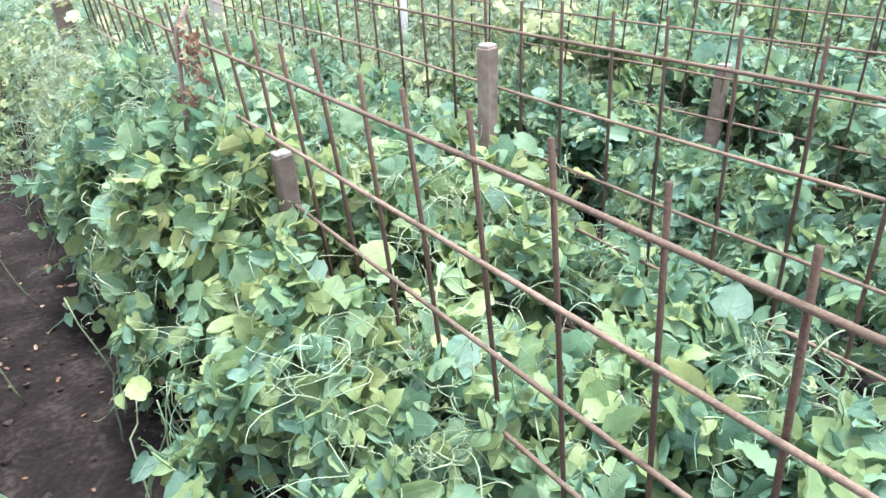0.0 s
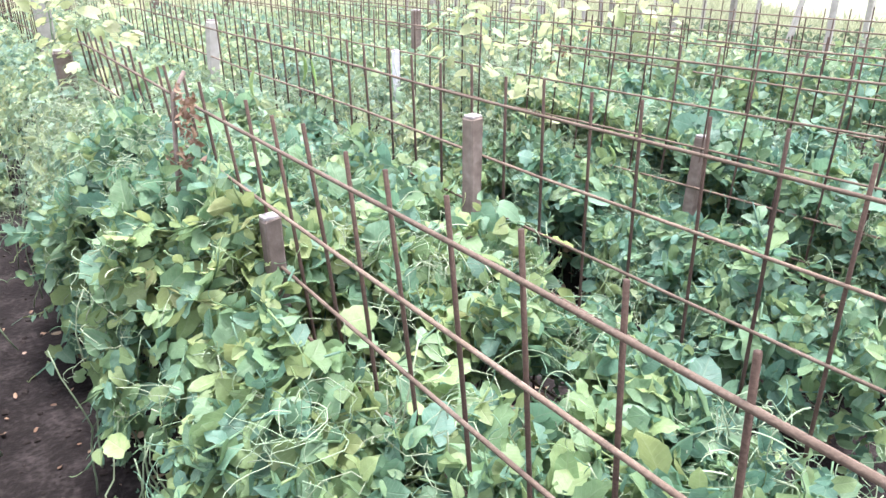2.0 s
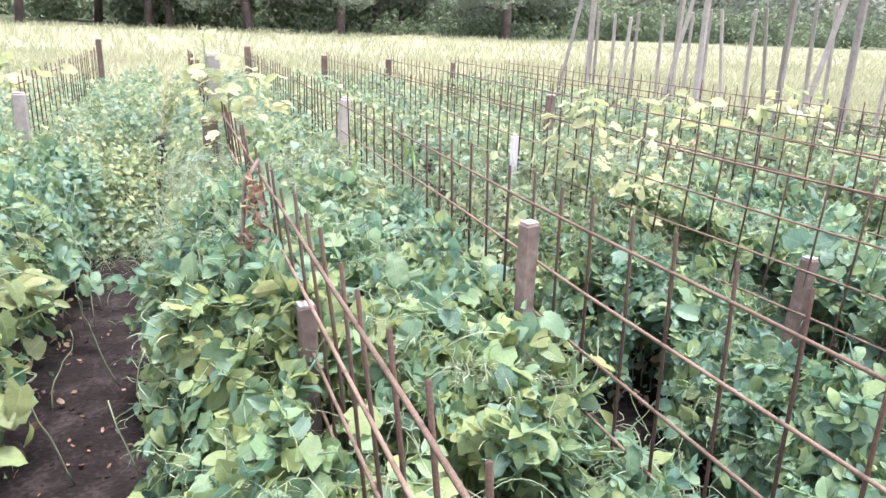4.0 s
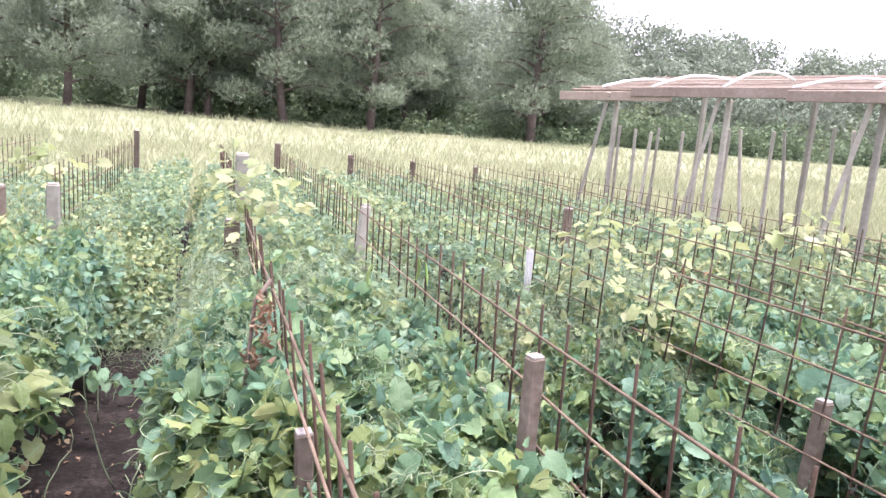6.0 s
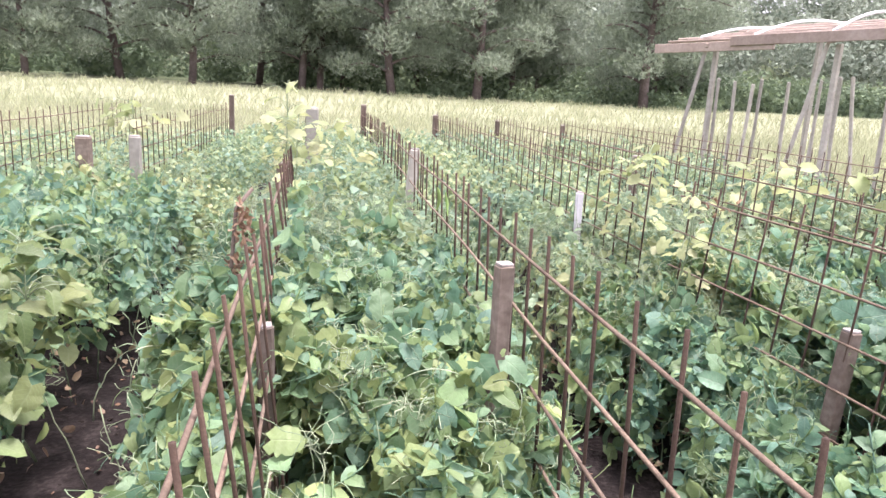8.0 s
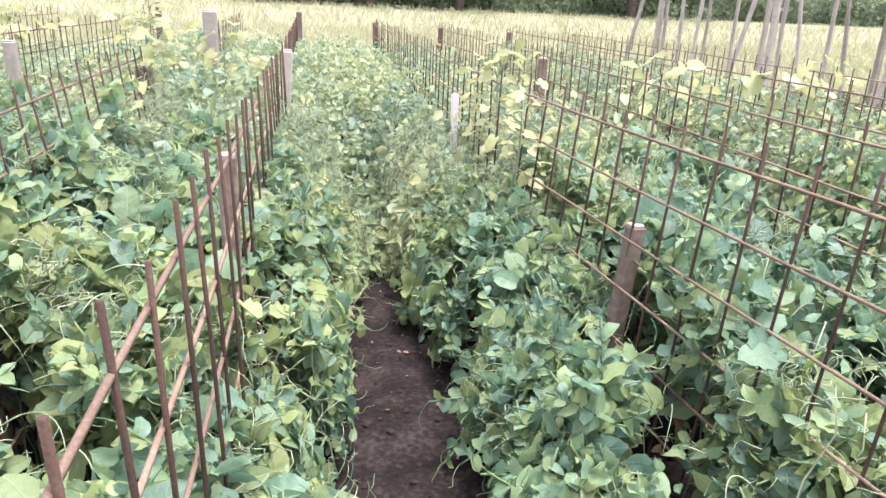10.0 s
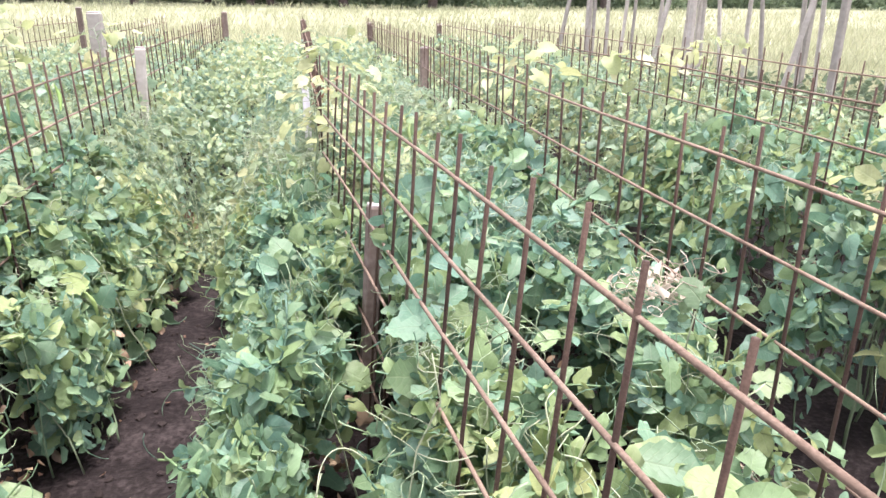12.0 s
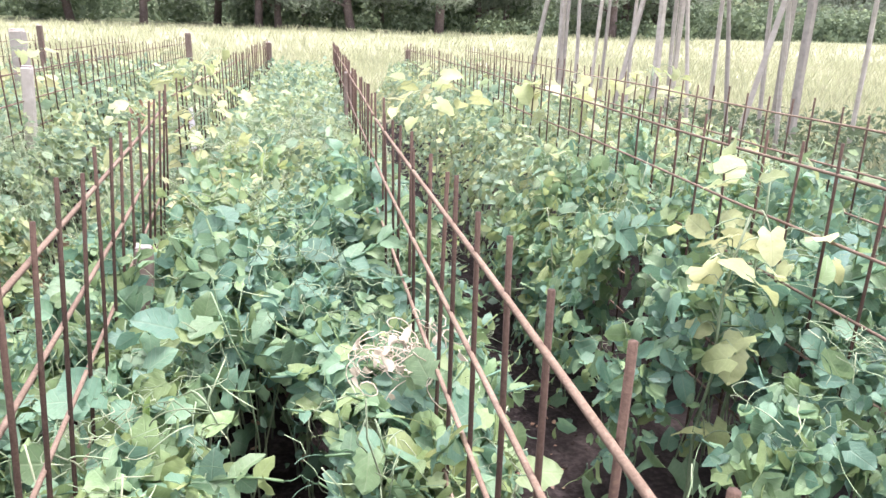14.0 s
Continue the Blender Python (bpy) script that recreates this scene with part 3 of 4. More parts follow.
def pea_bed(name, label, x0, x1, y0, y1, tops, bulge, seed, near_n, far_n, split=2.6, holes=(), singles=0, single_y=(0, 1.6),
            vines=60, tendrils=60, pods=0, sprigs=0, sparse=1.0, dry=0, leaf=(0.020, 0.080), skirt=0.0):
    bed = thing(name, label, "pea plants", "pea rows")
    r = np.random.default_rng(seed + 100)

    def keep(p):
        ok = np.ones(len(p), bool)
        gap = wave(p[:, 0], p[:, 1], 9, seed + 50) > np.where(p[:, 1] < 1.2, 0.14, 0.34)
        ok &= ~(gap & (p[:, 1] < 3.0))
        ok &= r.random(len(p)) < np.clip((p[:, 1] - y0) / 0.7, sparse, 1)
        if skirt:
            ok &= (p[:, 2] > skirt) | (p[:, 1] > 3.4) | (r.random(len(p)) < 0.08)
        for hx, hy, hr in holes:
            ok &= (p[:, 0] - hx) ** 2 + (p[:, 1] - hy) ** 2 > hr ** 2
        return ok

    pieces, hazed = [], None
    if sprigs:
        p, nrm, d = bed_points(sprigs, x0, x1, y0, min(split, y1), tops, bulge, seed + 3, deep=0.14)
        k = keep(p)
        p, nrm = p[k], nrm[k] + (0, 0, .25)
        pieces.append(strew(SPRIGS, p - (0, 0, .02), turns(nrm, r.uniform(0, 6.28, len(p))), r.uniform(.075, .15, len(p))))
    if near_n and y0 < split:
        p, nrm, d = bed_points(near_n, x0, x1, y0, min(split + .3, y1), tops, bulge, seed)
        k = keep(p) & (p[:, 1] < split - .35 + .55 * wave(p[:, 0], p[:, 1], 4, seed + 60))
        p, nrm = p[k], nrm[k]
        pieces.append(strew(NEAR_LEAF if sprigs else FAR_LEAF, p, turns(nrm, r.uniform(0, 6.28, len(p))), leaf[0] + (leaf[1] - leaf[0]) * r.random(len(p)) ** 2.2))
    # leaves past the split get the paler colours that stand in for haze
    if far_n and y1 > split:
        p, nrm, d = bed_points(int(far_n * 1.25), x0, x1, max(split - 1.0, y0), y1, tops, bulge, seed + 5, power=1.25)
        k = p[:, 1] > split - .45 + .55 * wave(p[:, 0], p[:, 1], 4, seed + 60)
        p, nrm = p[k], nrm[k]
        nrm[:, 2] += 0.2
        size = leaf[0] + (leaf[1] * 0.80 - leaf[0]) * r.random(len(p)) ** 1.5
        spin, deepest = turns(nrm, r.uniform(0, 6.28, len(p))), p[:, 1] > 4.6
        hazed = joined([strew(kinds, p[w], spin[w], size[w]) for kinds, w in ((FAR_LEAF, ~deepest), (DOT_LEAF, deepest)) if w.any()])
    if not pieces:
        pieces.append(strew(FAR_LEAF, p[:50], turns(nrm[:50], r.uniform(0, 6.28, 50)), np.full(50, .05)))
    v, t = joined(pieces)
    tagged(part("foliage", tri_mesh("foliage", v, t, pea_leaves), bed), "dense waxy green pea leaves", kind="stuff")
    if hazed is not None:
        tagged(part("ripe_foliage", tri_mesh("ripe_foliage", *hazed, hazed_leaves), bed), "far pea leaves with distance haze painted in as paler yellow-green", kind="stuff")
    if dry:
        p, nrm, d = bed_points(dry, x0, x1, y0, min(y1, 3.2), tops, bulge, seed + 15, deep=0.05)
        p[:, 2] = r.uniform(0.02, 0.30, len(p)) * np.clip(p[:, 2] / 0.5, .3, 1)
        v, t = strew(NEAR_LEAF, p, turns(r.normal(0, 1, p.shape), r.uniform(0, 6.28, len(p))), r.uniform(.018, .045, len(p)))
        tagged(part("dry_foliage", tri_mesh("dry_foliage", v, t, dry_low), bed), "withered brown and straw-coloured lower leaves", kind="stuff")
    # climbing stems
    lines, rad = [], []
    p, nrm, d = bed_points(tendrils // 9, x0 + .06, x1 - .06, y0, min(y1, split), tops, bulge, seed + 17, deep=0.02)
    for q in p:
        n, a, long = 12, r.uniform(0, 6.28), r.uniform(0.10, 0.22)
        u = np.linspace(-1, 1, n)
        k = r.normal(0, .5)
        lines.append(np.stack([q[0] + long * .5 * u * np.cos(a + k * u), q[1] + long * .6 * u * np.sin(a + k * u),
                               q[2] + .03 - .05 * u * u + .25 * long * u * r.normal(0, .5)], 1))
        rad.append(np.linspace(0.0019, 0.0011, n))
    p, nrm, d = bed_points(vines * 3, x0, x1, y0, min(y1, split + 1.5), tops, bulge, seed + 9, deep=0.05)
    p = p[keep(p)][:vines]
    for q in p:
        n = 9
        foot = np.array([q[0] + r.normal(0, .08), q[1] + r.normal(0, .08), 0.0])
        s = np.linspace(0, 1, n)[:, None]
        lines.append(foot + (q + (0, 0, .03) - foot) * s + np.cumsum(r.normal(0, .014, (n, 3)), 0) * s)
        rad.append(np.linspace(0.0034, 0.0018, n))
    # loose shoots lying over the leaves, with curling tendrils
    p, nrm, d = bed_points(tendrils * 3, x0, x1, y0, min(y1, split + 1.0), tops, bulge, seed + 11, deep=0.02)
    p = p[keep(p)][:int(tendrils * 1.4)]
    for q in p:
        n = 6
        a, lift = r.uniform(0, 6.28), r.uniform(-.1, .5)
        long = r.uniform(0.03, 0.12)
        s = np.linspace(0, 1, n)
        bend = r.normal(0, 2.2)
        lines.append(np.stack([q[0] + long * s * np.cos(a + bend * s), q[1] + long * s * np.sin(a + bend * s),
                               q[2] + 0.015 + long * lift * s * (1 - 0.8 * s) + r.normal(0, .004, n)], 1))
        rad.append(np.linspace(0.0015, 0.0009, n))
        tip = lines[-1][-1]
        for _ in range(2):
            m, w = 7, r.uniform(.008, .02)
            th = np.linspace(0, r.uniform(4, 9), m)
            grow = np.linspace(0, 1, m)
            dx = r.normal(0, .05, 3)
            lines.append(tip + dx[None] * grow[:, None] + np.stack([np.cos(th) - 1, np.sin(th), 0.5 * np.sin(th * .7)], 1) * w * grow[:, None])
            rad.append(np.full(m, 0.0008))
    tangle_pieces = [tubes(lines, rad, 3)]
    if sprigs:
        p, nrm, d = bed_points(int(sprigs * 1.3), x0, x1, y0, min(y1, 3.4), tops, bulge, seed + 23, deep=0.03)
        p = p[keep(p)]
        tangle_pieces.append(strew(TENDRILS, p, turns(r.normal(0, .7, p.shape) + (0, 0, .6), r.uniform(0, 6.28, len(p))), r.uniform(.04, .11, len(p))))
    v, t = joined(tangle_pieces)
    tagged(part("stem_tangle", tri_mesh("stem_tangle", v, t, stem_mat), bed), "pale green stems and curling tendrils", kind="stuff")
    # leaves that can be told apart
    if singles:
        p, nrm, d = bed_points(singles * 2, x0, x1, single_y[0], single_y[1], tops, bulge, seed + 13, deep=0.03)
        p = p[keep(p)][:singles]
        rot = turns(nrm[:len(p)] + np.array([0, -0.2, 0.4]), r.uniform(0, 6.28, len(p)))
        for q, m in zip(p, rot):
            mat = Matrix(np.vstack([np.column_stack([m * r.uniform(0.045, 0.090), q + (0, 0, .012)]), [0, 0, 0, 1]]).tolist())
            part("leaf", SINGLE_LEAF[r.integers(len(SINGLE_LEAF))], bed, m=mat)
    for _ in range(pods):
        p, nrm, d = bed_points(1, x0, x1, max(0.4, y0), 3.2, tops, bulge, int(r.integers(1e6)), deep=0.01)
        m = pose(p[0][0], p[0][1], p[0][2] + 0.03, r.uniform(-25, 25), r.uniform(-25, 25), r.uniform(0, 360))
        part("pea_pod", POD, bed, "plump green hanging pod", m)
    return bed


def fine_leaf(seed, width, fold, curl, notch, wavy):
    v, t = leaf_shape(1.0, width, fold, curl, notch, 10, wavy, seed)
    return tri_mesh("leaf", v, t, pea_leaf)


SINGLE_LEAF = [fine_leaf(k, *a) for k, a in enumerate([(0.85, .2, .2, .2, .32), (1.0, .12, .3, .25, .38), (0.75, .4, .15, .1, .34),
                                                       (0.95, -.15, .35, .2, .40), (0.7, .55, .25, .05, .3), (0.9, .3, -.15, .22, .42)])]


def pod_mesh():
    n, sides = 9, 8
    vs, ts = [], []
    for i in range(n):
        t = i / (n - 1)
        w = math.sin(math.pi * (0.03 + 0.94 * t)) ** 0.6
        for j in range(sides):
            a = 2 * math.pi * j / sides
            swell = 1 + 0.12 * math.sin(t * 40)
            vs.append((0.0075 * w * math.cos(a) + 0.01 * math.sin(math.pi * t), 0.0048 * w * swell * math.sin(a), -0.085 * t))
    for i in range(n - 1):
        for j in range(sides):
            a, b = i * sides + j, i * sides + (j + 1) % sides
            ts += [(a, b, a + sides), (b, b + sides, a + sides)]
    return tri_mesh("pea_pod", vs, ts, pod_mat)


POD = pod_mesh()
LBL = "dense pea vines climbing a rusty mesh fence"
pea_bed("pea_row", LBL + " beside a trodden path", -0.39, 0.02, 0.0, 9.1, [(0, .38), (.6, .54), (1.1, .62), (1.25, .70), (1.45, .82), (2.0, .82), (2.6, .76), (3.3, .72), (9, .76)],
        (1, 0), 11, 8500, 8500, sprigs=1300, dry=260, holes=((-.28, 1.0, .10), (-.20, .35, .07)), singles=150, single_y=(0.1, 2.0), vines=150, tendrils=230, pods=4)
middle_bed = pea_bed("pea_row", LBL + ", filling one bed", 0.0, 0.62, -0.1, 9.1, [(-.1, .45), (.5, .54), (.9, .60), (1.15, .70), (1.5, .68), (2.5, .70), (4, .75), (9, .74)],
        (0, 0), 12, 10500, 10000, sprigs=1500, singles=170, single_y=(0.0, 1.6), vines=150, tendrils=260, pods=9)
pea_bed("pea_row", LBL + " next to bare soil", 0.60, 0.82, 0.0, 9.1, [(0, .40), (.6, .46), (1.5, .56), (3, .70), (9, .74)],
        (0, 1, 0.08), 13, 5500, 6500, sprigs=800, dry=200, holes=((.87, 1.1, .15), (.82, .92, .12)), singles=110, single_y=(0.1, 1.8), vines=90, tendrils=160, pods=3)
pea_bed("pea_row", LBL + " over bare soil", 1.26, 1.72, 0.2, 9.1, [(.2, .38), (.7, .45), (1.3, .48), (2, .54), (3, .66), (5, .72), (9, .72)],
        (1, 0, 0.13), 14, 8000, 7500, sprigs=1200, sparse=0.35, dry=260, holes=((1.60, 1.20, .17),), singles=130, single_y=(0.25, 1.9), vines=110, tendrils=220, pods=5)
pea_bed("pea_row", LBL + " with dark gaps", 1.70, 2.34, -0.05, 9.1, [(0, .52), (.6, .60), (1.5, .66), (3, .72), (9, .74)],
        (0, 0), 15, 10000, 9500, sprigs=1400, sparse=0.6, dry=120, holes=((2.02, .85, .13), (1.70, 1.2, .10)), singles=150, single_y=(0.0, 1.8), vines=130, tendrils=240, pods=5)
pea_bed("pea_row", LBL + " beside dark bare soil", 2.34, 2.60, 0.42, 9.1, [(0, .36), (.8, .48), (2, .68), (9, .74)],
        (0, 1), 16, 4000, 5500, sprigs=500, sparse=0.35, dry=160, singles=70, single_y=(0.45, 1.5), vines=60, tendrils=120)
pea_bed("pea_row", LBL, 2.90, 3.62, 0.45, 9.1, [(0, .52), (1, .68), (2.5, .76), (9, .75)], (1, 0), 17, 5500, 10000, sprigs=450, vines=90, tendrils=150)
pea_bed("pea_row", LBL, 3.62, 4.7, 0.8, 9.1, [(0, .64), (2.5, .75), (9, .75)], (0, 1), 18, 8000, 10500, vines=60, tendrils=110)
pea_bed("pea_row", "leafy yellow-green pea vines bordering a trodden path", -1.55, -0.77, 0.6, 9.0, [(0, .45), (1, .58), (2, .66), (4, .66), (9, .68)],
        (0, 1), 19, 7500, 8000, split=4.6, sprigs=900, skirt=0.34, dry=260, singles=60, single_y=(0.5, 2.2), vines=100, tendrils=120)
pea_bed("pea_row", LBL, -3.4, -1.55, 1.2, 8.8, [(0, .56), (2.5, .60), (9, .66)], (0, 0), 20, 9000, 10000, split=4.8, vines=40, tendrils=60)
# the rows' tail between the path and the far fences
pea_bed("pea_row", "pea vines sprawling over the far end of the path", 0.80, 1.30, 2.8, 9.1, [(2.8, .05), (3.6, .20), (4.4, .45), (5.4, .68), (6, .78), (9, .78)],
        (0, 0), 21, 0, 7000, vines=15, tendrils=30)
pea_bed("pea_row", "pea vines sprawling over the far end of the path", -0.84, -0.44, 4.2, 9.1, [(4.2, .10), (4.8, .4), (5.8, .74), (9, .76)],
        (0, 0), 22, 0, 6000, vines=15, tendrils=30)


for dx, dy, dz, tip, spin in ((0, 0, 0, 12, 20), (0.035, 0.01, -0.015, -9, 70), (-0.16, 0.10, -0.05, 6, 130)):
    part("pea_pod", POD, middle_bed, "plump pale green hanging pod", pose(0.55 + dx, 2.28 + dy, 1.0 + dz, tip, -tip * .6, spin) @ Matrix.Scale(1.2, 4))

r6 = np.random.default_rng(6)
p = np.concatenate([np.stack([r6.uniform(-.85, -.4, 70), r6.uniform(.2, 3.4, 70), np.zeros(70)], 1),
                    np.stack([r6.uniform(.8, 1.3, 70), r6.uniform(.2, 3.0, 70), np.zeros(70)], 1),
                    np.stack([r6.uniform(2.4, 2.95, 90), r6.uniform(-.1, 1.6, 90), np.zeros(90)], 1)])
p[:, 2] = ground_height(p[:, 0], p[:, 1]) + .006
v, t = strew(NEAR_LEAF, p, turns(r6.normal(0, .25, p.shape) + (0, 0, 1), r6.uniform(0, 6.28, len(p))), r6.uniform(.006, .022, len(p)))
tagged(new("leaf_litter", tri_mesh("leaf_litter", v, t, dry_mat)), "scattered dry leaf scraps on dark trodden soil", "leaf litter", kind="stuff")

# clods of earth on the trodden soil
clod_mat = surface("earth_clods", [(0.25, (0.009, 0.0072, 0.0057)), (0.5, (0.020, 0.0165, 0.0135)), (0.8, (0.055, 0.047, 0.040))], 12, rough=1.0, fine=120, bump=0.8, depth=0.004, spread=False)
clod_mat.node_tree.nodes["Principled BSDF"].inputs["Specular IOR Level"].default_value = 0.1


def clod(seed):
    bm = bmesh.new()
    bmesh.ops.create_icosphere(bm, subdivisions=1, radius=1.0)
    for q in bm.verts:
        q.co *= 0.75 + 0.5 * noise.noise(q.co * 1.7 + Vector((seed * 3.1, 0, 0)))
        q.co.z *= 0.6
    vs, ts = np.array([q.co[:] for q in bm.verts]), np.array([[q.index for q in f.verts] for f in bm.faces])
    bm.free()
    return vs, ts


r7 = np.random.default_rng(17)
p = np.concatenate([np.stack([r7.uniform(a, b, n), r7.uniform(c, d, n), np.zeros(n)], 1)
                    for a, b, c, d, n in ((-.85, -.36, .3, 4.2, 420), (.78, 1.3, .4, 3.4, 420), (2.5, 2.98, .1, 3.0, 300))])
size = 0.003 + 0.017 * r7.random(len(p)) ** 3
p[:, 2] = ground_height(p[:, 0], p[:, 1]) + size * 0.15
v, t = strew([clod(k) for k in range(5)], p, turns(r7.normal(0, .2, p.shape) + (0, 0, 1), r7.uniform(0, 6.28, len(p))), size)
tagged(new("soil_clods", tri_mesh("soil_clods", v, t, clod_mat, False)), "small dark clods of earth on the trodden paths", "soil", kind="stuff")

# ---- yellowed big-leaved climbers ----
def climber(x, y, low, high, wide, n, seed, size=(0.07, 0.12), label="tall climber with big yellow-green leaves above the peas", green=False):
    r = np.random.default_rng(seed)
    c = thing("bean_plant", label, "plant", "yellowed climbers", at=(x, y, 0))
    line = np.stack([np.cumsum(r.normal(0, .012, 10)), np.cumsum(r.normal(0, .012, 10)), np.linspace(0, high, 10)], 1)
    lines, rad, ends = [line], [np.linspace(.006, .003, 10)], []
    for k in range(n):
        h = r.uniform(low, high)
        foot = np.array([np.interp(h, line[:, 2], line[:, 0]), np.interp(h, line[:, 2], line[:, 1]), h])
        a = r.uniform(0, 6.28)
        out = foot + np.array([np.cos(a), np.sin(a), 0]) * r.uniform(.3, 1) * wide + (0, 0, r.uniform(-.02, .06))
        s = np.linspace(0, 1, 5)[:, None]
        lines.append(foot + (out - foot) * s + np.array([0, 0, .03]) * np.sin(np.pi * s))
        rad.append(np.full(5, .0018))
        ends.append((out, a))
    v, t = tubes(lines, rad, 4)
    part("stem", tri_mesh("stem", v, t, stem_mat), c, "pale twining stem")
    for out, a in ends:
        nrm = np.array([[math.cos(a) * .5 + r.normal(0, .4), math.sin(a) * .5 + r.normal(0, .4), .7]])
        m = turns(nrm, np.array([r.uniform(0, 6.28)]))[0] * r.uniform(*size)
        part("leaf", (GREEN_LEAF if green else YELLOW_LEAF)[r.integers(3)], c, m=Matrix(np.vstack([np.column_stack([m, out]), [0, 0, 0, 1]]).tolist()))


YELLOW_LEAF = [tri_mesh("leaf", *leaf_shape(1.0, w, f, c, n, 7, wv, 40 + k), yellow_leaf)
               for k, (w, f, c, n, wv) in enumerate([(0.8, .25, .35, .2, .34), (0.95, .15, .45, .28, .38), (0.7, .4, .3, .15, .32)])]
GREEN_LEAF = [tri_mesh("leaf", *leaf_shape(1.0, w, f, c, n, 8, wv, 50 + k), green_leaf)
              for k, (w, f, c, n, wv) in enumerate([(0.8, .25, .35, .2, .3), (0.95, .15, .45, .28, .34), (0.7, .4, .3, .15, .28)])]
climber(-0.06, 3.3, 0.80, 1.22, 0.24, 46, 1, (.045, .08))
climber(-0.12, 3.8, 0.90, 1.36, 0.16, 24, 2, (.05, .085))
climber(1.66, 2.75, 0.60, 1.12, 0.24, 60, 3, (.035, .07))
climber(1.75, 2.35, 0.60, 1.00, 0.20, 26, 4, (.03, .065))
climber(3.09, 0.92, 0.30, 0.92, 0.12, 18, 5, (.05, .09))
climber(3.22, 1.05, 0.70, 0.98, 0.20, 18, 6, (.045, .08))
climber(1.56, 2.1, 0.60, 1.00, 0.16, 26, 7, (.03, .06))
climber(2.9, 3.4, 0.8, 1.08, 0.3, 22, 8, (.07, .11))
climber(3.5, 3.2, 0.8, 1.05, 0.3, 20, 9, (.07, .11))
climber(-1.3, 5.2, 0.85, 1.2, 0.35, 26, 10, (.07, .11))
climber(0.15, 4.6, 0.8, 1.1, 0.3, 20, 11, (.07, .11))
climber(-0.88, 1.62, 0.38, 0.76, 0.14, 40, 12, (.06, .10), "yellow-green leafy plant with bare lower stems by the path", True)
climber(-0.92, 2.0, 0.40, 0.82, 0.20, 44, 13, (.06, .10), "yellow-green leafy plant with bare lower stems by the path", True)
climber(4.4, 4.0, 0.8, 1.08, 0.3, 18, 14, (.07, .11))


# ---- withered brown vine bunched on the first fence ----
def withered(x, y, z, spread_, n, seed, label):
    r = np.random.default_rng(seed)
    v, t = strew([leaf_shape(1.0, .6, .9, .9, 0, 5, .5, k) for k in range(4)], r.normal(0, 1, (n, 3)) * np.array(spread_) + (x, y, z),
                 turns(r.normal(0, 1, (n, 3)), r.uniform(0, 6.28, n)), r.uniform(.008, .024, n))
    return tagged(new("withered_vine", tri_mesh("withered_vine", v, t, dry_mat)), label, "withered leaves")


withered(-0.110, 1.44, 1.0, (.013, .016, .045), 60, 1, "crumpled brown withered leaves hanging on a rusty mesh fence")
withered(-0.13, 1.45, 0.87, (.012, .014, .02), 36, 2, "crumpled brown withered leaves hanging on a rusty mesh fence")
withered(-0.15, 1.47, 0.69, (.012, .014, .016), 24, 3, "crumpled brown withered leaves hanging on a rusty mesh fence")
withered(1.56, 1.95, 1.0, (.025, .03, .025), 10, 4, "dark withered leaf tuft on top of the pea vines")
pale_dry = leaf_material("bleached_dry_leaves", [(0, (0.30, 0.26, 0.17)), (0.5, (0.48, 0.44, 0.32)), (1, (0.62, 0.58, 0.46))], through_light=0.3, patch=30)
DRY_LEAF = [tri_mesh("dry_leaf", *leaf_shape(1.0, .6, .8, .8, 0, 5, .4, 80 + k), pale_dry) for k in range(3)]
tangle = thing("dry_tangle", "bleached wiry tangle of dry pea stems and leaves on the vines", "dry vines", at=(2.285, 0.74, 0.67))
r9 = np.random.default_rng(9)
curls = []
for _ in range(46):
    th = np.linspace(0, r9.uniform(2, 8), 9)
    curls.append(r9.normal(0, 1, 3) * (.045, .05, .022) + np.stack([np.cos(th), np.sin(th), .5 * np.sin(th * .8)], 1) * r9.uniform(.012, .03) + np.linspace(0, 1, 9)[:, None] * r9.normal(0, .03, 3))
for curl in curls:
    part("dry_stem", tri_mesh("dry_stem", *tubes([curl], .0013, 3), pale_dry), tangle)
p = r9.normal(0, 1, (26, 3)) * (.05, .055, .022)
for q, m in zip(p, turns(r9.normal(0, 1, p.shape), r9.uniform(0, 6.28, 26))):
    part("dry_leaf", DRY_LEAF[r9.integers(3)], tangle, m=Matrix(np.vstack([np.column_stack([m * r9.uniform(.015, .034), q]), [0, 0, 0, 1]]).tolist()))
bare = new("bare_stick", tri_mesh("bare_stick", *tubes([[(-0.17, 1.43, 0), (-0.165, 1.44, .4), (-0.155, 1.45, .75), (-0.13, 1.46, 1.04), (-0.09, 1.49, 1.09)]], 0.006, 5), old_wood))
tagged(bare, "thin brown stick standing in the pea vines by the fence", "stick")


# ---- timber shelter and bean poles ----
def pole_between(name, a, b, size, mat, parent=None, label="", seed=0, flat=1.0):
    a, b = Vector(a), Vector(b)
    me = beam(name, (size, size * flat, (b - a).length), mat, bevel=size * 0.12, rough=size * 0.12, seed=seed)
    m = Matrix.Translation(a) @ (b - a).to_track_quat("Z", "Y").to_matrix().to_4x4()
    if parent:
        return part(name, me, parent, label, m)
    ob = new(name, me)
    ob.matrix_basis = m
    return tagged(ob, label)


shelter = thing("timber_shelter", "open pergola-like shelter of grey weathered timber with a slatted roof", "shelter")
E0, ALONG = Vector((4.96, 9.64, 2.19)), Vector((0.96, -3.05, 0.0)).normalized()
ACROSS = Vector((ALONG.y * -1, ALONG.x, 0)).normalized()
LONG, WIDE, RISE = 6.4, 2.3, 0.42


def roof_at(s, w, up=0.0):
    return E0 + ALONG * s + ACROSS * w + Vector((0, 0, RISE * w / WIDE + up))


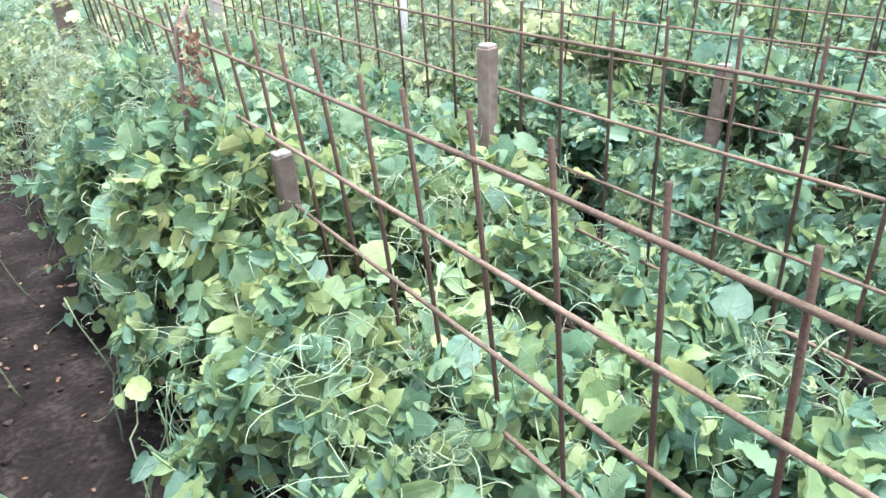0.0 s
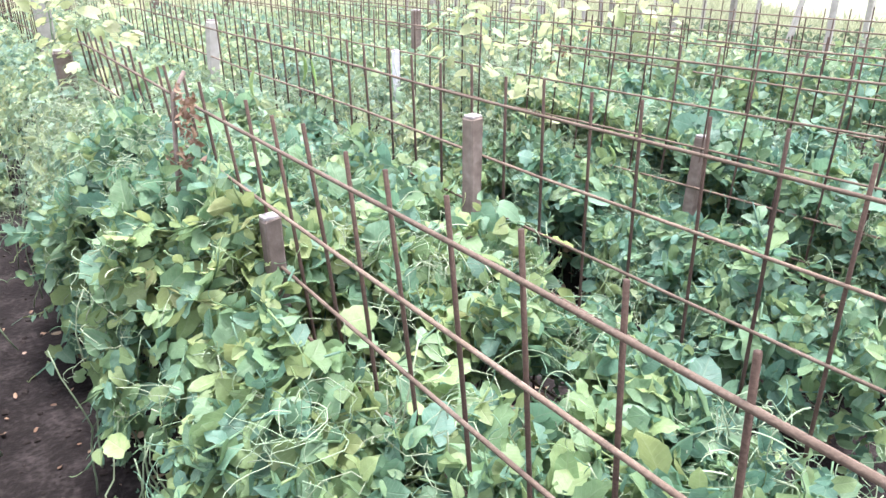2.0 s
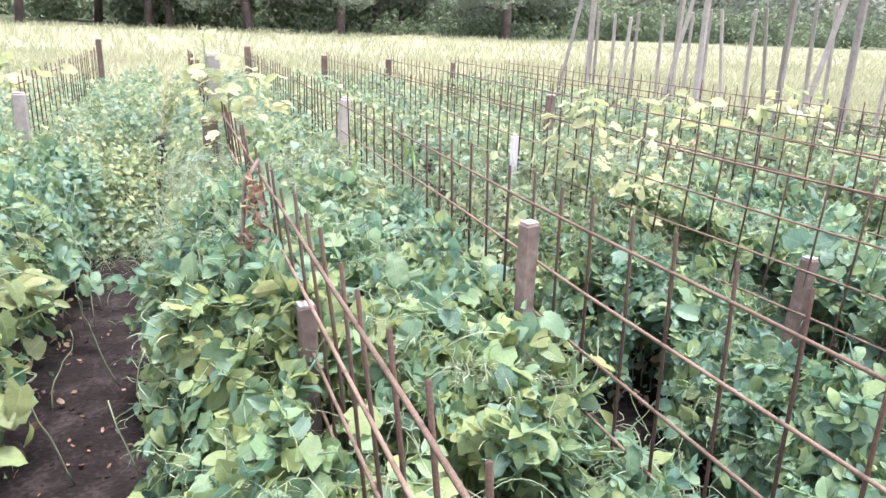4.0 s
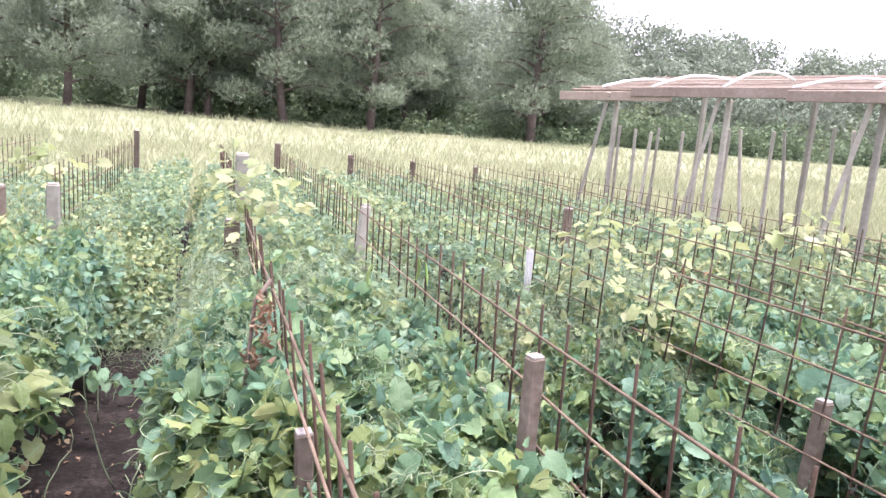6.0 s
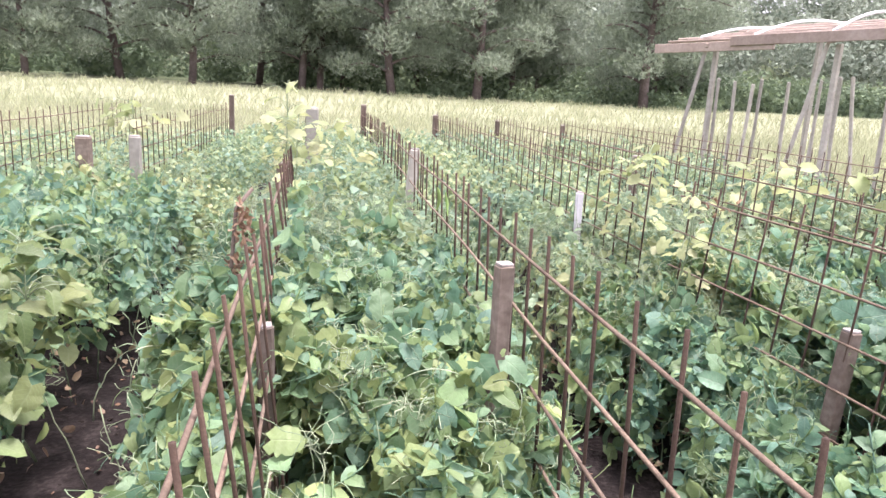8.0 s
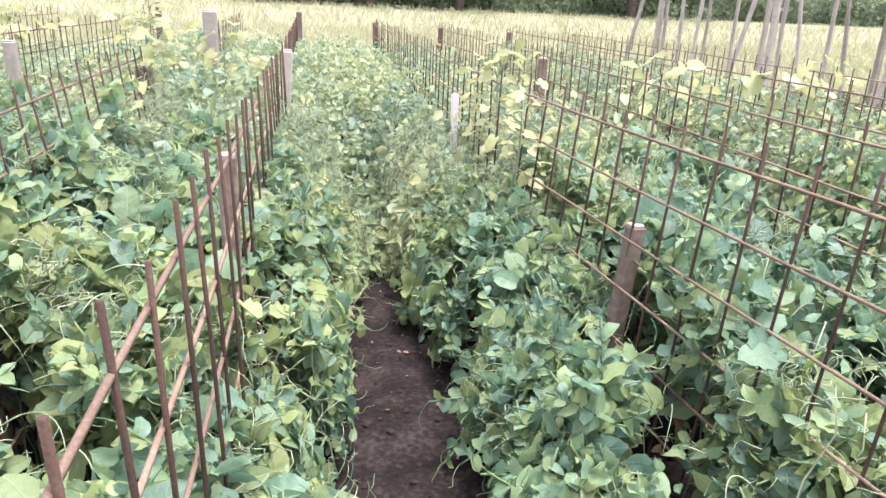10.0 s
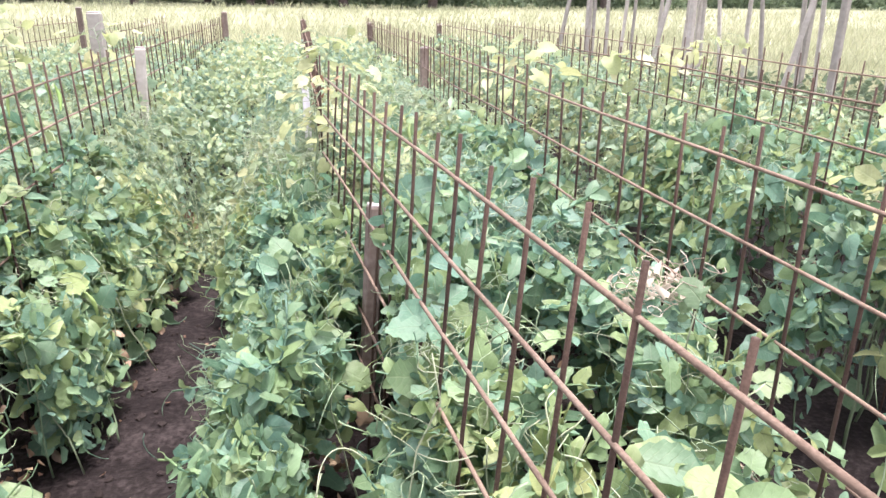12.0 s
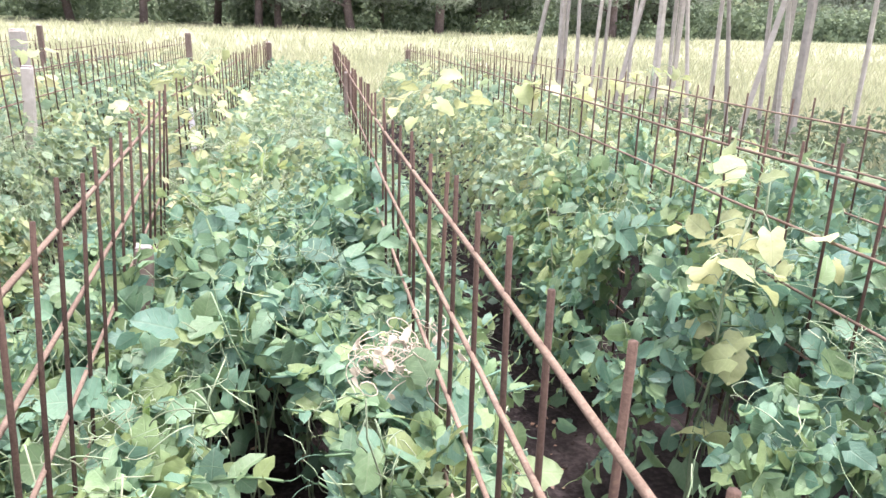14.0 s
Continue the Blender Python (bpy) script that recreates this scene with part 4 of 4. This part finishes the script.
for k, s in enumerate((0.95, 2.75, 4.55, 6.2)):
    foot, head = roof_at(s, 0.12), roof_at(s, 0.10, -0.08)
    pole_between("post", (foot.x, foot.y, -0.2), head, 0.066, grey_wood, shelter, seed=k)
    pole_between("brace", (foot.x - .42, foot.y + .26, 0.1), roof_at(s - 0.10, 0.02, -0.06), 0.05, grey_wood, shelter, "leaning pale brace", seed=k + 10)
    far, fh = roof_at(s, WIDE - 0.1), roof_at(s, WIDE - 0.1, -0.08)
    pole_between("post", (far.x, far.y, -0.2), fh, 0.07, grey_wood, shelter, seed=k + 20)
    pole_between("rafter", roof_at(s, -0.1, -0.02), roof_at(s, WIDE + 0.1, -0.02), 0.06, slat_wood, shelter, seed=k + 30)
for k, (a, b, up) in enumerate(((-0.05, 2.0, 0.0), (1.35, 3.75, 0.07), (3.6, 6.5, 0.05))):
    pole_between("eave_board", roof_at(a, -0.06 - .03 * k, up - 0.05), roof_at(b, -0.06 - .03 * k, up - 0.04), 0.04, slat_wood, shelter, "broad pinkish-grey eave board", seed=k + 40, flat=3.1)
for k in range(11):
    w = 0.05 + k * 0.215
    pole_between("roof_slat", roof_at(0.1 + .25 * math.sin(k * 2.3), w, 0.03), roof_at(LONG + .2 * math.sin(k * 1.7), w, 0.045 + 0.015 * math.sin(k * 3.1)), 0.075, slat_wood, shelter, seed=k + 50, flat=0.4)
for k, s in enumerate((0.6, 1.5, 2.6, 3.5, 4.4, 5.4)):
    hoop = [roof_at(s + 0.5 * q * (1 if k % 2 else .6), 0.15 + 1.1 * q, 0.07 + (0.05 + .05 * (k % 3)) * math.sin(math.pi * q)) for q in np.linspace(0, 1, 12)]
    v, t = tubes([[tuple(q) for q in hoop]], 0.02, 6)
    part("hoop", tri_mesh("hoop", v, t, white_paint), shelter, "bent white lath over the roof slats")

POLES = [(5.35, 8.6, 1.73, -2, 1), (5.45, 8.3, 1.70, 1, -3), (5.6, 8.35, 1.68, 2, 3), (5.75, 8.3, 1.74, 1, 1), (6.0, 8.0, 1.72, 1, 4),
         (6.1, 7.55, 1.76, 3, 3), (6.2, 7.3, 1.78, 0, 1), (6.35, 6.95, 1.80, 2, 7), (6.5, 6.85, 1.80, 0, 1), (6.55, 6.45, 1.82, 3, 6),
         (6.5, 5.85, 1.86, 2, 3), (6.6, 5.7, 1.85, 2, 7), (7.3, 5.6, 1.86, 1, 4), (7.0, 4.7, 1.86, 2, 5)]
for k, (x, y, h, rx, ry) in enumerate(POLES):
    me = beam("bean_pole", (0.043, 0.041, h + 0.2), grey_wood, bevel=0.012, rough=0.012, cuts=5, seed=k + 70)
    ob = new("bean_pole", me)
    ob.matrix_basis = pose(x, y, -0.2, rx, ry, k * 20)
    tagged(ob, "rough grey wooden bean pole standing in the ground", "pole", "bean poles")


# ---- meadow grass ----
def blades(n, size, seed):
    r = random.Random(seed)
    vs, ts = [], []
    for k in range(n):
        a, lean = r.uniform(0, 6.28), r.uniform(.05, .5)
        w, h = 0.018, size * r.uniform(.6, 1.1)
        ox, oy = r.uniform(-.12, .12), r.uniform(-.12, .12)
        dx, dy = math.cos(a), math.sin(a)
        b = len(vs)
        vs += [(ox - dy * w, oy + dx * w, 0), (ox + dy * w, oy - dx * w, 0), (ox + dx * lean * h * .4, oy + dy * lean * h * .4, h * .6),
               (ox + dx * lean * h, oy + dy * lean * h, h)]
        ts += [(b, b + 1, b + 2), (b, b + 2, b + 3)]
    return np.array(vs, float), np.array(ts)


def meadow(n, x0, x1, y0, y1, size, power, seed):
    r = np.random.default_rng(seed)
    y = y0 + (y1 - y0) * r.random(n) ** power
    x = x0 + (x1 - x0) * r.random(n)
    if y0 > 9:
        x = x * (0.45 + 0.55 * (y - y0) / (y1 - y0)) + 4
    p = np.stack([x, y, ground_height(x, y)], 1)
    up = np.stack([r.normal(0, .12, n), r.normal(0, .12, n), np.ones(n)], 1)
    return strew([blades(4, 1.0, k + seed) for k in range(5)], p, turns(up, r.uniform(0, 6.28, n)), size * r.uniform(.6, 1.3, n))


v, t = joined([meadow(17000, -22, 26, 9.4, 24, 0.30, 1.2, 1), meadow(11000, -60, 90, 22, 48, 0.38, 1.0, 2), meadow(5000, 5.4, 15, 1.5, 10, 0.30, 1.0, 3),
               meadow(2500, -12, -4.6, 1, 10, 0.30, 1.0, 4)])
tagged(new("meadow_grass", tri_mesh("meadow_grass", v, t, grass_mat, False)), "pale straw-coloured seeding meadow grass", "grass", kind="stuff")
r5 = np.random.default_rng(5)
p = np.concatenate([np.stack([r5.uniform(4.6, 8.0, 2600), r5.uniform(2.2, 9.6, 2600), r5.random(2600) * 0.42], 1),
                    np.stack([r5.uniform(5.4, 9.0, 4200), r5.uniform(2.2, 7.0, 4200), r5.random(4200) * 0.55], 1)])
v, t = strew(FAR_LEAF, p, turns(r5.normal(0, .6, p.shape) + (0, 0, .8), r5.uniform(0, 6.28, len(p))), r5.uniform(.035, .09, len(p)))
tagged(new("weeds", tri_mesh("weeds", v, t, under_mat)), "low green weeds growing around the bean poles", "weeds", kind="stuff")


# ---- pines at the edge of the meadow ----
def tuft(seed, n=3):
    """A spray of needles: thin blades fanning from one point."""
    r = random.Random(seed)
    vs, ts = [], []
    for k in range(n):
        a, e = r.uniform(0, 6.28), r.uniform(0.2, 1.35)
        d = Vector((math.cos(a) * math.cos(e), math.sin(a) * math.cos(e), math.sin(e)))
        s = d.cross(Vector((0.3, 0.5, 0.8))).normalized() * 0.10
        b = len(vs)
        vs += [tuple(-s), tuple(s), tuple(d * r.uniform(.7, 1.1))]
        ts.append((b, b + 1, b + 2))
    return np.array(vs, float), np.array(ts)


TUFTS = [tuft(k) for k in range(6)]


def pine(seed, height, wide, trunk):
    r = np.random.default_rng(seed)
    lines = [np.stack([np.linspace(0, r.normal(0, .5), 8) + .1 * np.sin(np.arange(8)), np.linspace(0, r.normal(0, .4), 8), np.linspace(-.3, height * .9, 8)], 1)]
    rad = [np.linspace(trunk, trunk * .25, 8)]
    clumps = []
    for k in range(26):
        h = height * (0.13 + 0.83 * (k / 26) ** 0.9)
        a = k * 2.4 + r.normal(0, .3)
        reach = wide * (1 - ((h / height - .42) / .62) ** 2) ** .5 * r.uniform(.65, 1.05) if abs(h / height - .42) < .62 else wide * .3
        foot = np.array([np.interp(h * .92, lines[0][:, 2], lines[0][:, 0]), np.interp(h * .92, lines[0][:, 2], lines[0][:, 1]), h * .92])
        end = foot + np.array([math.cos(a) * reach, math.sin(a) * reach, r.uniform(-.05, .22) * reach + .3])
        s = np.linspace(0, 1, 6)[:, None]
        lines.append(foot + (end - foot) * s + np.array([0, 0, .12 * reach]) * np.sin(np.pi * s))
        rad.append(np.linspace(trunk * .32, .03, 6))
        for q in (0.45, 0.72, 1.0):
            clumps.append((foot + (end - foot) * q + np.array([0, 0, .25]) + r.normal(0, .25, 3), r.uniform(.75, 1.25)))
    for k in range(6):
        clumps.append((np.array([lines[0][-1][0], lines[0][-1][1], height * (.82 + .03 * k)]) + r.normal(0, .4, 3), 1.0))
    v, t = tubes(lines, rad, 6)
    wood = tri_mesh("trunk", v, t, bark)
    pts, nrm = [], []
    for c, s in clumps:
        n = 120
        d = r.normal(0, 1, (n, 3))
        d /= np.linalg.norm(d, axis=1, keepdims=True)
        pts.append(c + d * (r.random((n, 1)) ** .4) * np.array([1, 1, .65]) * s * wide * .30)
        nrm.append(d * .8 + (0, 0, 1.0))
    pts, nrm = np.concatenate(pts), np.concatenate(nrm)
    v, t = strew(TUFTS, pts, turns(nrm, r.uniform(0, 6.28, len(pts))), r.uniform(.24, .50, len(pts)))
    return wood, tri_mesh("crown", v, t, needles, False)


KINDS = [pine(1, 13, 4.6, .34), pine(2, 12, 4.2, .30), pine(3, 14, 5.0, .36), pine(4, 11, 4.0, .28)]
PINES = [(-8.9, 51, 0), (-1.6, 52, 1), (-0.3, 53, 3), (4.7, 50, 2), (10.7, 50, 0), (14.8, 56, 3), (17.5, 58, 1), (23.4, 50, 2), (27.5, 57, 0), (-14.5, 55, 2),
         (-19, 50, 1), (-25, 54, 0), (31.5, 60, 3), (-31, 52, 2), (1.6, 59, 0), (7.6, 60, 1), (-5.2, 59, 2), (13.0, 63, 0)]
for k, (x, y, kind_) in enumerate(PINES):
    tree = thing("pine_tree", "dark grey-green spreading pine at the meadow's edge", "tree", "pine belt", at=(x, y, float(ground_height(x, y)) - 0.05), rz=k * 67)
    sc = 0.92 + 0.16 * ((k * 37) % 10) / 10
    tree.scale = (sc, sc, sc)
    wood, crown = KINDS[kind_]
    part("trunk", wood, tree, "grey forked trunk and limbs")
    part("crown", crown, tree, "dense dark needles")


# ---- woods and bushes behind ----
def thicket(name, label, balls, per, leaf, mat, seed, kind_category):
    r = np.random.default_rng(seed)
    c = np.repeat(np.array([b[:3] for b in balls], float), per, 0)
    s = np.repeat(np.array([b[3] for b in balls], float), per)[:, None]
    d = r.normal(0, 1, c.shape)
    d /= np.linalg.norm(d, axis=1, keepdims=True)
    p = c + d * s * (1 + .18 * wave(d[:, 0] * 3 + c[:, 0], d[:, 2] * 3 + c[:, 1], 2, seed))[:, None] * (r.random(len(c)) ** .25)[:, None] * np.array([1, 1, 1.1])
    p[:, 2] = np.maximum(p[:, 2] + 0.8, ground_height(p[:, 0], p[:, 1]) + .05)
    v, t = strew(CHIP, p, turns(d + r.normal(0, .5, d.shape), r.uniform(0, 6.28, len(p))), leaf * r.uniform(.6, 1.4, len(p)))
    tagged(new(name, tri_mesh(name, v, t, mat, False)), label, kind_category, kind="stuff")


r8 = np.random.default_rng(8)
hill = []
for k in range(460):
    x, y = r8.uniform(-75, 135), r8.uniform(72, 118)
    base = (y - 72) * (0.26 + 0.10 * min(1, max(0, (x - 10) / 20)))
    hill.append((x, y, base + r8.uniform(1.2, 5.5), r8.uniform(2.6, 4.4)))
thicket("far_woods", "wooded slope of mixed broadleaf trees beyond the meadow", hill, 330, 0.52, woods_mat, 3, "woods")
brush = [(r8.uniform(-60, 70), r8.uniform(55, 68), r8.uniform(.3, 2.2), r8.uniform(1.0, 2.3)) for k in range(230)]
brush += [(-85 + k * 1.6, r8.uniform(67, 71), r8.uniform(.6, 1.6), r8.uniform(1.6, 2.4)) for k in range(135)]
thicket("undergrowth", "bright green bushes and brambles under the pines", brush, 150, 0.38, under_mat, 4, "bushes")
low = [(r8.uniform(4, 30), r8.uniform(50, 56), .3, r8.uniform(.5, 1.1)) for k in range(60)]
thicket("scrub", "low grey-green scrub at the foot of the pines", low, 90, 0.25, under_mat, 5, "bushes")
